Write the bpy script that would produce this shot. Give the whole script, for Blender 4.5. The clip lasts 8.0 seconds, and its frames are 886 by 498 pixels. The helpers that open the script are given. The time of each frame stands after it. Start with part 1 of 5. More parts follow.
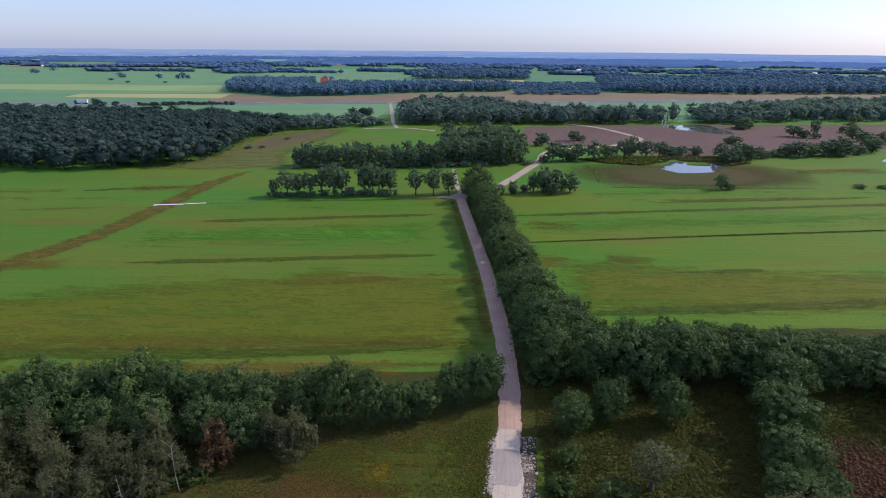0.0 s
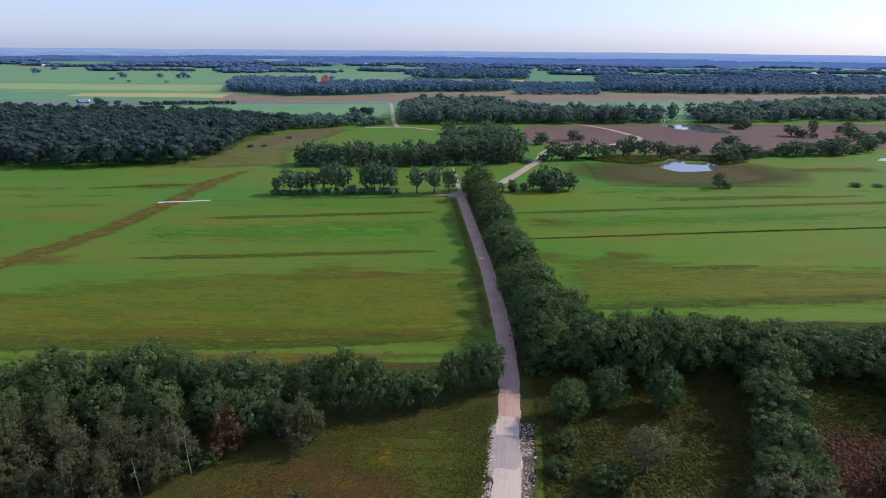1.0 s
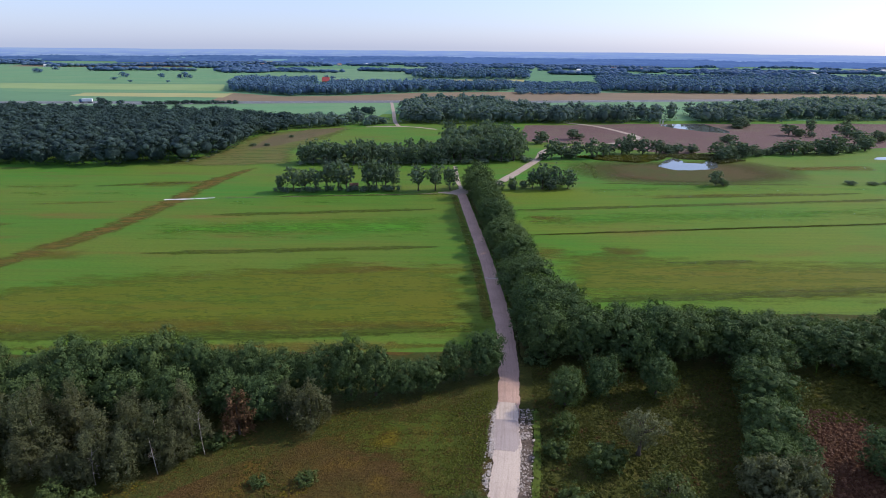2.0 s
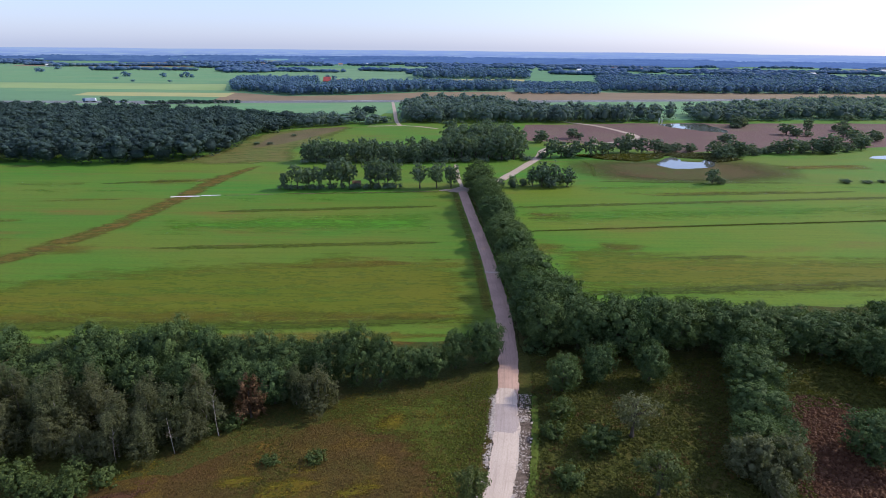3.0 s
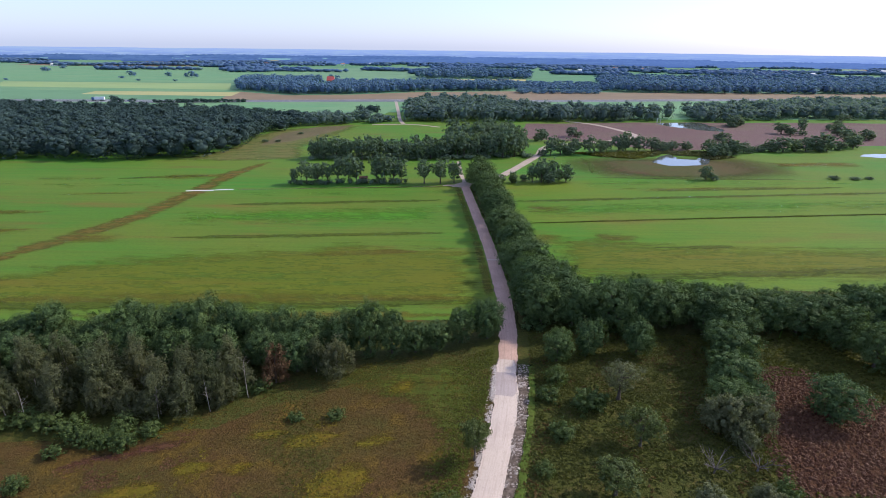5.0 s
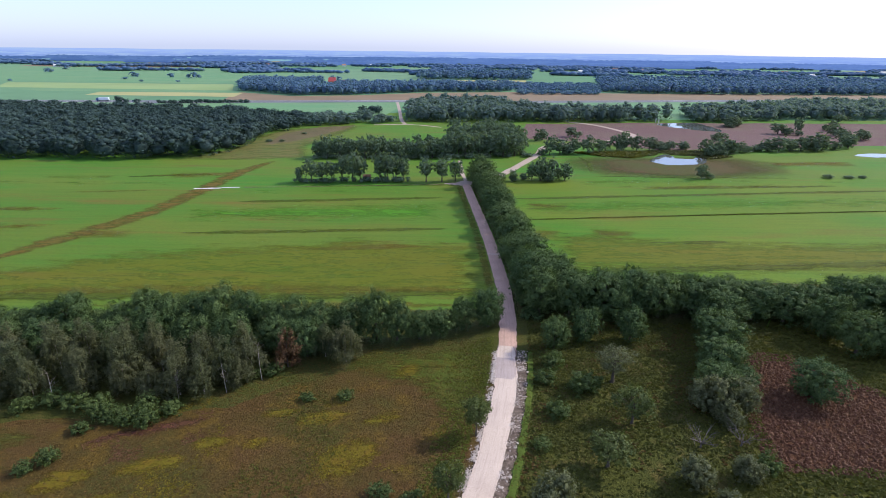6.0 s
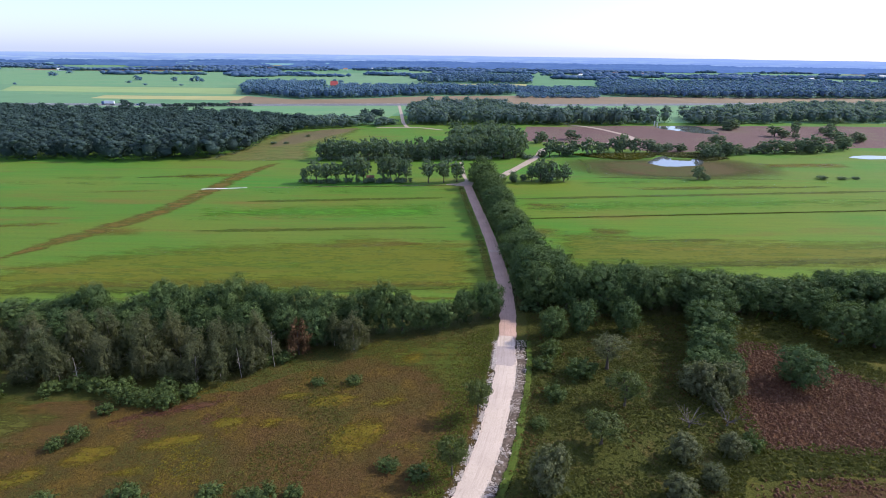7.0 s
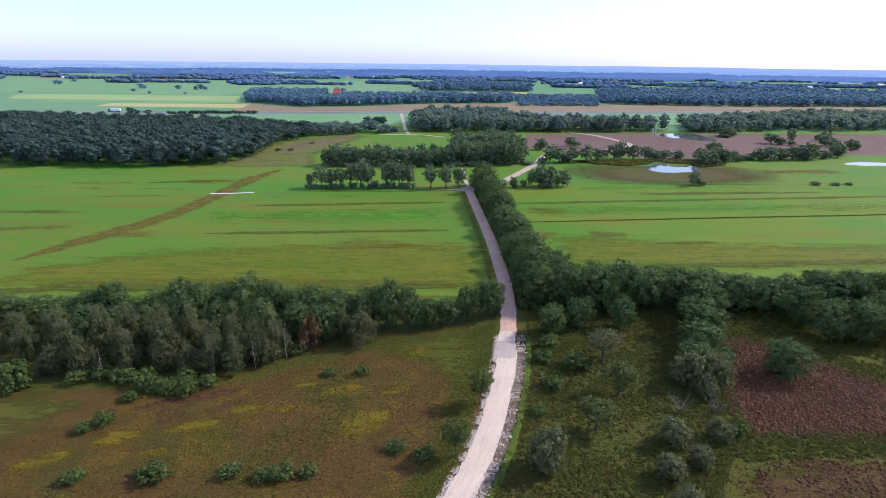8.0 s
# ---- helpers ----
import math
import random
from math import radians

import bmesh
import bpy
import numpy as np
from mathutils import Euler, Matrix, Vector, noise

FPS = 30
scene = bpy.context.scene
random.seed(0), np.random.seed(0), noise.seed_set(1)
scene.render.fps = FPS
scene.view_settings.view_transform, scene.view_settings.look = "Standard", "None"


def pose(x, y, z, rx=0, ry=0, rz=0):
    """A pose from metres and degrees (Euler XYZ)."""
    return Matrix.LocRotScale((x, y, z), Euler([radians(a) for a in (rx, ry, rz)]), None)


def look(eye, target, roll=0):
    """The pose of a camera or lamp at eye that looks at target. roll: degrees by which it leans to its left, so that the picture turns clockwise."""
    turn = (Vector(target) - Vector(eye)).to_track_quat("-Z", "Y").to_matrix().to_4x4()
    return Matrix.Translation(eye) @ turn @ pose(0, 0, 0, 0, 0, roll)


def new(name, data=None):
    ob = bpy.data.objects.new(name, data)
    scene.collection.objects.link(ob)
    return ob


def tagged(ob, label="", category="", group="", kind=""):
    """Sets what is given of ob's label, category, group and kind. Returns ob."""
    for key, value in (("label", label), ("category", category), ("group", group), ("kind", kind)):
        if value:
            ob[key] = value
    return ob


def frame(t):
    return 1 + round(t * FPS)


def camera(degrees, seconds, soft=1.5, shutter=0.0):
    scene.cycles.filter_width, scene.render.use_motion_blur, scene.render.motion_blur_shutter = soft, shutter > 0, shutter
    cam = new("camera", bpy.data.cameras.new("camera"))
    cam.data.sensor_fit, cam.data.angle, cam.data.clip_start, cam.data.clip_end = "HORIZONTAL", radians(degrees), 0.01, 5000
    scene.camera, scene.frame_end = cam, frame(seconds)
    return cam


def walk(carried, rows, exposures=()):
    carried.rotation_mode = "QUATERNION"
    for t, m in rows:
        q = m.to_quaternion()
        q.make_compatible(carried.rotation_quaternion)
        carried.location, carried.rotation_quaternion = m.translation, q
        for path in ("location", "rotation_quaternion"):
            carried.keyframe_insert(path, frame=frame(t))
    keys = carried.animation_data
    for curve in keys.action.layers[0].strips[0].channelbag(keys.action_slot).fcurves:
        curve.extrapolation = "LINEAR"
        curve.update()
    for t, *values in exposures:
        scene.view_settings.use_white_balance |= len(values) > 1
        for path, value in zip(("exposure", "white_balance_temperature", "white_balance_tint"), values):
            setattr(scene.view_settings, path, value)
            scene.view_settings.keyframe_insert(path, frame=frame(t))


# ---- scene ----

# ------------------------------------------------------------ camera and walk
cam = camera(78.0, 8.0, soft=0.9)
ROWS = [  # seconds, x, y, z, yaw, pitch, roll
    (0.0, 0.0, 0.0, 55.0, 0.0, -20.15, 0.48),
    (0.5, -0.16, -1.45, 55.0, -0.02, -20.17, 0.51),
    (1.0, -0.31, -3.05, 54.97, -0.02, -20.165, 0.525),
    (1.5, -0.47, -4.82, 54.96, -0.01, -20.165, 0.53),
    (3.0, -0.94, -10.87, 55.08, 0.04, -20.18, 0.57),
    (3.5, -1.13, -13.16, 55.22, 0.085, -20.205, 0.585),
    (4.0, -1.37, -15.68, 55.33, 0.115, -20.215, 0.61),
    (4.5, -1.58, -18.2, 55.42, 0.143, -20.213, 0.64),
    (6.0, -2.25, -26.45, 55.57, 0.22, -20.09, 0.68),
    (6.5, -2.45, -29.3, 55.57, 0.255, -19.97, 0.665),
    (7.0, -2.67, -32.2, 55.65, 0.31, -19.73, 0.66),
    (7.5, -2.94, -35.16, 55.75, 0.365, -19.35, 0.67),
    (8.0, -3.23, -38.14, 55.83, 0.404, -18.94, 0.68),
]
walk(cam, [(t, pose(x, y, z, 0, 0, yaw) @ pose(0, 0, 0, 90 + pitch) @ pose(0, 0, 0, 0, 0, roll))
           for t, x, y, z, yaw, pitch, roll in ROWS], exposures=[(0.0, -0.38), (3.0, -0.18), (4.5, -0.05), (6.5, 0.12), (8.0, 0.18)])

# ------------------------------------------------------------ daylight
SUN_AZ, SUN_EL = 70.0, 36.0   # degrees from +y towards +x, and above the horizon
world = bpy.data.worlds.new("sky")
scene.world = world
world.use_nodes = True
wn = world.node_tree.nodes
sky = wn.new("ShaderNodeTexSky")
sky.sky_type, sky.sun_disc = "NISHITA", False
sky.sun_elevation, sky.sun_rotation = radians(SUN_EL), radians(SUN_AZ)
sky.air_density, sky.dust_density, sky.ozone_density = 1.0, 1.0, 2.5
veil = wn.new("ShaderNodeMixRGB")   # thin high haze over the whole sky
veil.blend_type = "ADD"
veil.inputs["Fac"].default_value = 1.0
veil.inputs["Color2"].default_value = (2.7, 3.15, 5.0, 1.0)
clean = wn.new("ShaderNodeMixRGB")   # a clear summer blue rather than a dusty horizon
clean.blend_type = "MULTIPLY"
clean.inputs["Fac"].default_value = 1.0
clean.inputs["Color2"].default_value = (0.93, 0.98, 1.20, 1.0)
world.node_tree.links.new(sky.outputs[0], clean.inputs["Color1"])
world.node_tree.links.new(clean.outputs[0], veil.inputs["Color1"])
world.node_tree.links.new(veil.outputs[0], wn["Background"].inputs[0])
wn["Background"].inputs[1].default_value = 0.12
sun = new("sun", bpy.data.lights.new("sun", "SUN"))
sun.data.energy, sun.data.angle, sun.data.color = 4.5, radians(1.2), (1.0, 0.95, 0.86)
sun_dir = Vector((math.sin(radians(SUN_AZ)) * math.cos(radians(SUN_EL)), math.cos(radians(SUN_AZ)) * math.cos(radians(SUN_EL)), math.sin(radians(SUN_EL))))
sun.matrix_world = look(sun_dir * 200, (0, 0, 0))

# ------------------------------------------------------------ materials


class Nodes:
    """A few shortcuts for building one node material."""

    def __init__(self, name):
        self.mat = bpy.data.materials.new(name)
        self.mat.use_nodes = True
        self.tree = self.mat.node_tree
        self.bsdf = self.tree.nodes["Principled BSDF"]
        self.out = self.tree.nodes["Material Output"]
        self.place = self.node("ShaderNodeNewGeometry")

    def node(self, kind, **props):
        n = self.tree.nodes.new(kind)
        for key, value in props.items():
            if key == "operation":
                n.operation = value
            elif key == "blend_type":
                n.blend_type = value
        return n

    def link(self, a, b):
        self.tree.links.new(a, b)

    def noise(self, scale, detail=4.0, stretch=(1, 1, 1), turn=0.0, rough=0.55):
        m = self.node("ShaderNodeMapping")
        m.inputs["Scale"].default_value = stretch
        m.inputs["Rotation"].default_value = (0, 0, radians(turn))
        self.link(self.place.outputs["Position"], m.inputs["Vector"])
        n = self.node("ShaderNodeTexNoise")
        n.inputs["Scale"].default_value, n.inputs["Detail"].default_value, n.inputs["Roughness"].default_value = scale, detail, rough
        self.link(m.outputs[0], n.inputs["Vector"])
        return n.outputs["Fac"]

    def ramp(self, fac, low, high):
        r = self.node("ShaderNodeMapRange")
        r.inputs["From Min"].default_value, r.inputs["From Max"].default_value = low, high
        self.link(fac, r.inputs["Value"])
        return r.outputs[0]

    def mix(self, fac, a, b, blend="MIX"):
        n = self.node("ShaderNodeMixRGB", blend_type=blend)
        for socket, value in ((n.inputs["Fac"], fac), (n.inputs["Color1"], a), (n.inputs["Color2"], b)):
            if isinstance(value, tuple):
                socket.default_value = (*value, 1.0)
            elif isinstance(value, (int, float)):
                socket.default_value = value
            else:
                self.link(value, socket)
        return n.outputs["Color"]

    def times(self, a, b):
        n = self.node("ShaderNodeMath", operation="MULTIPLY")
        for socket, value in zip(n.inputs, (a, b)):
            if isinstance(value, (int, float)):
                socket.default_value = value
            else:
                self.link(value, socket)
        return n.outputs[0]

    def bump(self, height, strength, distance):
        b = self.node("ShaderNodeBump")
        b.inputs["Strength"].default_value, b.inputs["Distance"].default_value = strength, distance
        self.link(height, b.inputs["Height"])
        self.link(b.outputs[0], self.bsdf.inputs["Normal"])

    def done(self, color, rough=0.8, spec=0.2, metal=0.0):
        if isinstance(color, tuple):
            self.bsdf.inputs["Base Color"].default_value = (*color, 1.0)
        else:
            self.link(color, self.bsdf.inputs["Base Color"])
        self.bsdf.inputs["Roughness"].default_value = rough
        self.bsdf.inputs["Specular IOR Level"].default_value = spec
        self.bsdf.inputs["Metallic"].default_value = metal
        return self.mat


def fade(k, amount=1.0, patchy=False):
    """Lets a strip thin out raggedly towards its edges, by the width stored along it."""
    width = k.node("ShaderNodeAttribute")
    width.attribute_name = "soft"
    n = k.noise(0.9, 5, (0.5, 1.2, 1), -6, 0.7)
    both = k.node("ShaderNodeMath", operation="ADD")
    k.link(width.outputs["Fac"], both.inputs[0])
    if patchy:
        wide = k.noise(0.22, 7, (0.3, 1.5, 1), -6, 0.75)
        n = k.mix(0.7, n, wide)
        n = k.ramp(n, 0.38, 0.64)
    k.link(n, both.inputs[1])
    clear = k.node("ShaderNodeBsdfTransparent")
    m = k.node("ShaderNodeMixShader")
    k.link(k.times(k.ramp(both.outputs[0], 0.80 if patchy else 0.62, 1.45 if patchy else 1.25), amount), m.inputs[0])
    k.link(clear.outputs[0], m.inputs[1])
    k.link(k.bsdf.outputs[0], m.inputs[2])
    k.link(m.outputs[0], k.out.inputs["Surface"])


def grass_material(name, lush, dry, brown, bare, brown_from=0.6, streak=0.14, turn=-6.0, soft=0.0):
    """Mown or grazed grass: lush and dry swaths along the mowing direction, browned spots, fine grain."""
    k = Nodes(name)
    wide = k.noise(0.018, 4, (0.6, 1.5, 1), turn)
    swath = k.noise(streak, 4, (0.12, 2.2, 1), turn, 0.65)
    fine = k.noise(1.6, 6, (0.7, 1.3, 1), turn, 0.7)
    spots = k.noise(0.05, 6, (0.30, 1.8, 1), turn, 0.66)
    c = k.mix(k.ramp(wide, 0.40, 0.60), lush, dry)
    c = k.mix(k.times(k.ramp(swath, 0.40, 0.66), 0.6), c, dry)
    lines = k.noise(0.9, 3, (0.02, 1.0, 1), turn, 0.5)
    c = k.mix(k.times(k.ramp(lines, 0.45, 0.65), 0.28), c, tuple(0.55 * v for v in dry))
    c = k.mix(k.times(k.ramp(spots, brown_from - 0.04, brown_from + 0.14), 0.85), c, brown)
    c = k.mix(k.times(k.ramp(fine, 0.55, 0.85), 0.4), c, bare)
    dark = k.ramp(fine, 0.3, 0.55)
    c = k.mix(dark, k.mix(0.5, c, tuple(0.4 * v for v in lush)), c)
    k.bump(fine, 0.6, 0.12)
    if soft:
        fade(k, soft, soft < 1)
    return k.done(c, 0.85, 0.12)


def rough_material(name, tones, scale=0.25, grain=2.2, bump=0.35, soft=0.0):
    """Heath, moor and rough grazing: three tones in ragged patches with tussocky relief."""
    k = Nodes(name)
    a, b, g = k.noise(scale, 6, rough=0.65), k.noise(scale * 0.35, 5, rough=0.6), k.noise(grain, 6, rough=0.75)
    c = k.mix(k.ramp(b, 0.42, 0.6), tones[0], tones[1])
    c = k.mix(k.ramp(a, 0.5, 0.64), c, tones[2])
    c = k.mix(k.ramp(g, 0.3, 0.62), tuple(0.45 * v for v in tones[0]), c)
    k.bump(g, 0.9, bump)
    if soft:
        fade(k, soft, soft < 1)
    return k.done(c, 0.9, 0.1)


def leaf_material(name, tone, light, vary=0.5, thin=0.34, dark=0.5, gloss=0.12, relief=0.0):
    """Foliage: leaf by leaf and tree by tree variation, a little light through the leaves."""
    k = Nodes(name)
    info = k.node("ShaderNodeObjectInfo")
    tree_tone = k.mix(k.times(info.outputs["Random"], vary), tone, light)
    patch = k.noise(0.16, 4)
    c = k.mix(k.times(k.ramp(patch, 0.4, 0.7), 0.5), tree_tone, light)
    c = k.mix(k.times(k.place.outputs["Random Per Island"], dark), c, tuple(0.55 * v for v in tone))
    c = k.mix(k.times(k.ramp(k.place.outputs["Random Per Island"], 0.3, 0.0), 0.6), c, tuple(min(0.3, 1.35 * v) for v in light))
    if relief:
        k.bump(k.noise(1.1, 4, rough=0.7), 1.0, relief)
    mat = k.done(c, 0.6, gloss)
    t = k.node("ShaderNodeBsdfTranslucent")
    k.link(k.mix(1.0, c, (1.1, 1.15, 0.5), "MULTIPLY"), t.inputs["Color"])
    m = k.node("ShaderNodeMixShader")
    m.inputs[0].default_value = thin
    k.link(k.bsdf.outputs[0], m.inputs[1])
    k.link(t.outputs[0], m.inputs[2])
    k.link(m.outputs[0], k.out.inputs["Surface"])
    return mat


def plain_material(name, a, b, scale=3.0, rough=0.8, spec=0.2, bump=0.02, stretch=(1, 1, 1), metal=0.0, soft=0.0):
    k = Nodes(name)
    if soft:
        fade(k, soft)
    n, w = k.noise(scale, 6, stretch, rough=0.65), k.noise(scale * 0.12, 4)
    c = k.mix(k.ramp(n, 0.35, 0.68), a, b)
    c = k.mix(k.times(k.ramp(w, 0.45, 0.7), 0.4), c, tuple(0.7 * v for v in a))
    k.bump(n, 0.5, bump)
    return k.done(c, rough, spec, metal)


def gravel_material(name, a, b, rut, crisp=True):
    """Driven gravel: grain, stony clumps and long wheel ruts that follow the track; a ragged stony edge."""
    k = Nodes(name)
    way = k.node("ShaderNodeAttribute")
    way.attribute_name = "track"
    m = k.node("ShaderNodeMapping")
    m.inputs["Scale"].default_value = (3.2, 0.10, 1.0)
    k.link(way.outputs["Vector"], m.inputs["Vector"])
    ruts = k.node("ShaderNodeTexNoise")
    ruts.inputs["Scale"].default_value, ruts.inputs["Detail"].default_value, ruts.inputs["Roughness"].default_value = 1.0, 5.0, 0.65
    k.link(m.outputs[0], ruts.inputs["Vector"])
    grain, clumps, wide = k.noise(7.0, 5, rough=0.7), k.noise(1.6, 5, rough=0.7), k.noise(0.18, 4)
    c = k.mix(k.ramp(grain, 0.35, 0.65), a, b)
    c = k.mix(k.times(k.ramp(ruts.outputs["Fac"], 0.50, 0.66), 0.55), c, rut)
    c = k.mix(k.times(k.ramp(clumps, 0.56, 0.72), 0.5), c, tuple(0.6 * v for v in a))
    c = k.mix(k.times(k.ramp(wide, 0.45, 0.65), 0.35), c, rut)
    k.bump(clumps, 0.6, 0.06)
    width = k.node("ShaderNodeAttribute")
    width.attribute_name = "soft"
    both = k.node("ShaderNodeMath", operation="MULTIPLY_ADD")
    k.link(width.outputs["Fac"], both.inputs[0])
    both.inputs[1].default_value = 3.0 if crisp else 1.6
    k.link(k.noise(1.8, 5, rough=0.75), both.inputs[2])
    clear, mixed = k.node("ShaderNodeBsdfTransparent"), k.node("ShaderNodeMixShader")
    k.link(k.ramp(both.outputs[0], 0.72, 0.95), mixed.inputs[0])
    k.link(clear.outputs[0], mixed.inputs[1])
    k.link(k.bsdf.outputs[0], mixed.inputs[2])
    k.link(mixed.outputs[0], k.out.inputs["Surface"])
    return k.done(c, 0.9, 0.1)


MEADOW = grass_material("meadow_grass", (0.062, 0.172, 0.016), (0.118, 0.158, 0.018), (0.165, 0.100, 0.024), (0.165, 0.16, 0.035), 0.575)
MEADOW_FRESH = grass_material("fresh_meadow_grass", (0.056, 0.178, 0.013), (0.124, 0.172, 0.014), (0.150, 0.104, 0.022), (0.16, 0.16, 0.035), 0.585)
PASTURE = grass_material("pasture_grass", (0.052, 0.185, 0.018), (0.116, 0.170, 0.020), (0.14, 0.10, 0.03), (0.15, 0.16, 0.04), 0.59)
# far meadow green, painted mint and pale to carry the haze
HAZY_FAR_GRASS = grass_material("hazy_far_meadow_grass", (0.120, 0.268, 0.124), (0.168, 0.282, 0.132), (0.17, 0.18, 0.09), (0.18, 0.22, 0.11), 0.64, 0.04)
GRASS_EDGE = grass_material("edge_grass", (0.055, 0.105, 0.012), (0.085, 0.108, 0.016), (0.10, 0.08, 0.02), (0.12, 0.13, 0.03), 0.66, soft=1.0)
GRASS_LUSH = rough_material("lush_grass", ((0.088, 0.104, 0.014), (0.076, 0.104, 0.014), (0.118, 0.104, 0.018)), 0.3, 2.4, 0.3, soft=0.98)
SHORT_GRASS = rough_material("short_olive_grass", ((0.098, 0.088, 0.018), (0.084, 0.092, 0.016), (0.122, 0.098, 0.024)), 0.08, 2.0, 0.15, soft=0.98)
OLIVE = grass_material("olive_meadow_grass", (0.098, 0.138, 0.010), (0.132, 0.138, 0.012), (0.160, 0.110, 0.018), (0.16, 0.15, 0.03), 0.60, soft=0.88)
EMERALD = grass_material("emerald_grass", (0.068, 0.214, 0.014), (0.084, 0.196, 0.013), (0.12, 0.14, 0.02), (0.11, 0.20, 0.03), 0.68, soft=0.9)
TALL_GRASS = grass_material("tall_grass", (0.052, 0.096, 0.008), (0.080, 0.098, 0.010), (0.110, 0.088, 0.014), (0.12, 0.10, 0.028), 0.60, 0.3, soft=0.85)
BROWNED = grass_material("browned_grass", (0.108, 0.120, 0.014), (0.150, 0.120, 0.017), (0.172, 0.110, 0.018), (0.17, 0.15, 0.045), 0.46, 0.3, soft=0.52)
DRY_GRASS = rough_material("dry_grass", ((0.155, 0.150, 0.042), (0.125, 0.155, 0.036), (0.170, 0.140, 0.050)), 0.12, 1.8, 0.2, soft=0.98)
# verge grass darkened in its colour for the shade below the oaks
SHADE_VERGE = rough_material("shade_toned_verge_grass", ((0.058, 0.066, 0.016), (0.070, 0.072, 0.016), (0.085, 0.068, 0.022)), 0.3, 2.0, 0.3, soft=1.0)
SWALE = rough_material("swale_grass", ((0.158, 0.108, 0.022), (0.122, 0.110, 0.018), (0.175, 0.124, 0.028)), 0.2, 1.5, 0.2, soft=0.9)
MOOR = rough_material("moor_grass", ((0.112, 0.062, 0.020), (0.078, 0.072, 0.014), (0.150, 0.094, 0.016)), 0.16, 2.4, 0.4)
YELLOW_MOSS = rough_material("yellow_moss", ((0.168, 0.124, 0.012), (0.140, 0.116, 0.012), (0.185, 0.116, 0.014)), 0.4, 2.4, 0.2, soft=0.95)
RED_HEATH = rough_material("low_red_heather", ((0.115, 0.044, 0.030), (0.100, 0.050, 0.024), (0.125, 0.060, 0.030)), 0.4, 2.2, 0.2, soft=0.95)
POND_MOOR = rough_material("boggy_moor_grass", ((0.100, 0.076, 0.026), (0.080, 0.094, 0.022), (0.115, 0.072, 0.032)), 0.06, 1.6, 0.3, soft=1.0)
MOSS = rough_material("mossy_grass", ((0.090, 0.090, 0.014), (0.078, 0.080, 0.014), (0.116, 0.090, 0.016)), 0.3, 2.2, 0.3)
# olive grass with the shade under trees and thicket mixed into its colour
SCRUB = rough_material("shade_toned_rough_grass", ((0.068, 0.076, 0.015), (0.078, 0.080, 0.015), (0.108, 0.084, 0.023)), 0.2, 1.8, 0.4)
HEATH = rough_material("heather", ((0.105, 0.046, 0.022), (0.084, 0.038, 0.018), (0.120, 0.064, 0.028)), 0.3, 1.6, 0.5)
HEATH_SOFT = rough_material("mixed_heather", ((0.105, 0.056, 0.024), (0.092, 0.062, 0.020), (0.118, 0.082, 0.026)), 0.3, 1.6, 0.5, soft=0.98)
TAN_MOOR = rough_material("tan_rough_grass", ((0.150, 0.112, 0.058), (0.118, 0.112, 0.044), (0.170, 0.135, 0.065)), 0.08, 1.2, 0.3)
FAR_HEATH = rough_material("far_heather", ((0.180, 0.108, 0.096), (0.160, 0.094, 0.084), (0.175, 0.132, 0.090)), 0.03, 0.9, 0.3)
STUBBLE = plain_material("stubble", (0.19, 0.135, 0.075), (0.24, 0.165, 0.095), 0.15, stretch=(0.2, 1.6, 1))
GREEN_RIPE = plain_material("ripening_crop", (0.20, 0.29, 0.10), (0.28, 0.33, 0.13), 0.08, stretch=(0.2, 1.6, 1))
RIPE = plain_material("ripe_crop", (0.34, 0.32, 0.12), (0.40, 0.36, 0.15), 0.08, stretch=(0.2, 1.6, 1))
GRAVEL = gravel_material("pale_gravel", (0.48, 0.365, 0.285), (0.64, 0.520, 0.425), (0.39, 0.29, 0.23))
OLD_GRAVEL = gravel_material("older_gravel", (0.43, 0.262, 0.200), (0.57, 0.385, 0.300), (0.31, 0.20, 0.155))
GREY_GRAVEL = gravel_material("grey_gravel", (0.34, 0.265, 0.235), (0.45, 0.365, 0.325), (0.27, 0.21, 0.18))
SHOULDER = plain_material("broken_stone_verge", (0.060, 0.042, 0.030), (0.21, 0.155, 0.12), 1.7, 0.9, 0.1, 0.15, soft=1.0)
SAND = plain_material("sand_path", (0.34, 0.255, 0.195), (0.45, 0.35, 0.28), 1.0)
ASPHALT = plain_material("motorway_asphalt", (0.13, 0.13, 0.14), (0.17, 0.17, 0.18), 0.6)
STONE = plain_material("white_rubble", (0.30, 0.24, 0.20), (0.54, 0.455, 0.39), 2.0)
WORN = grass_material("worn_grass_path", (0.16, 0.15, 0.07), (0.22, 0.18, 0.11), (0.2, 0.15, 0.09), (0.25, 0.2, 0.13), soft=0.8)
CONCRETE = plain_material("white_concrete", (0.62, 0.60, 0.56), (0.72, 0.70, 0.66), 1.5)
BARK = plain_material("bark", (0.075, 0.058, 0.042), (0.13, 0.105, 0.08), 4.0, stretch=(3, 3, 0.5), bump=0.05)
BIRCH_BARK = plain_material("birch_bark", (0.30, 0.255, 0.21), (0.43, 0.38, 0.32), 3.0, stretch=(1, 1, 2))
DEAD_WOOD = plain_material("dead_wood", (0.11, 0.09, 0.075), (0.17, 0.145, 0.125), 3.0)
OAK_LEAF = leaf_material("oak_leaves", (0.060, 0.104, 0.042), (0.120, 0.164, 0.056), 0.75, 0.24, 0.5, 0.06)
YOUNG_LEAF = leaf_material("young_tree_leaves", (0.096, 0.124, 0.042), (0.134, 0.158, 0.056))
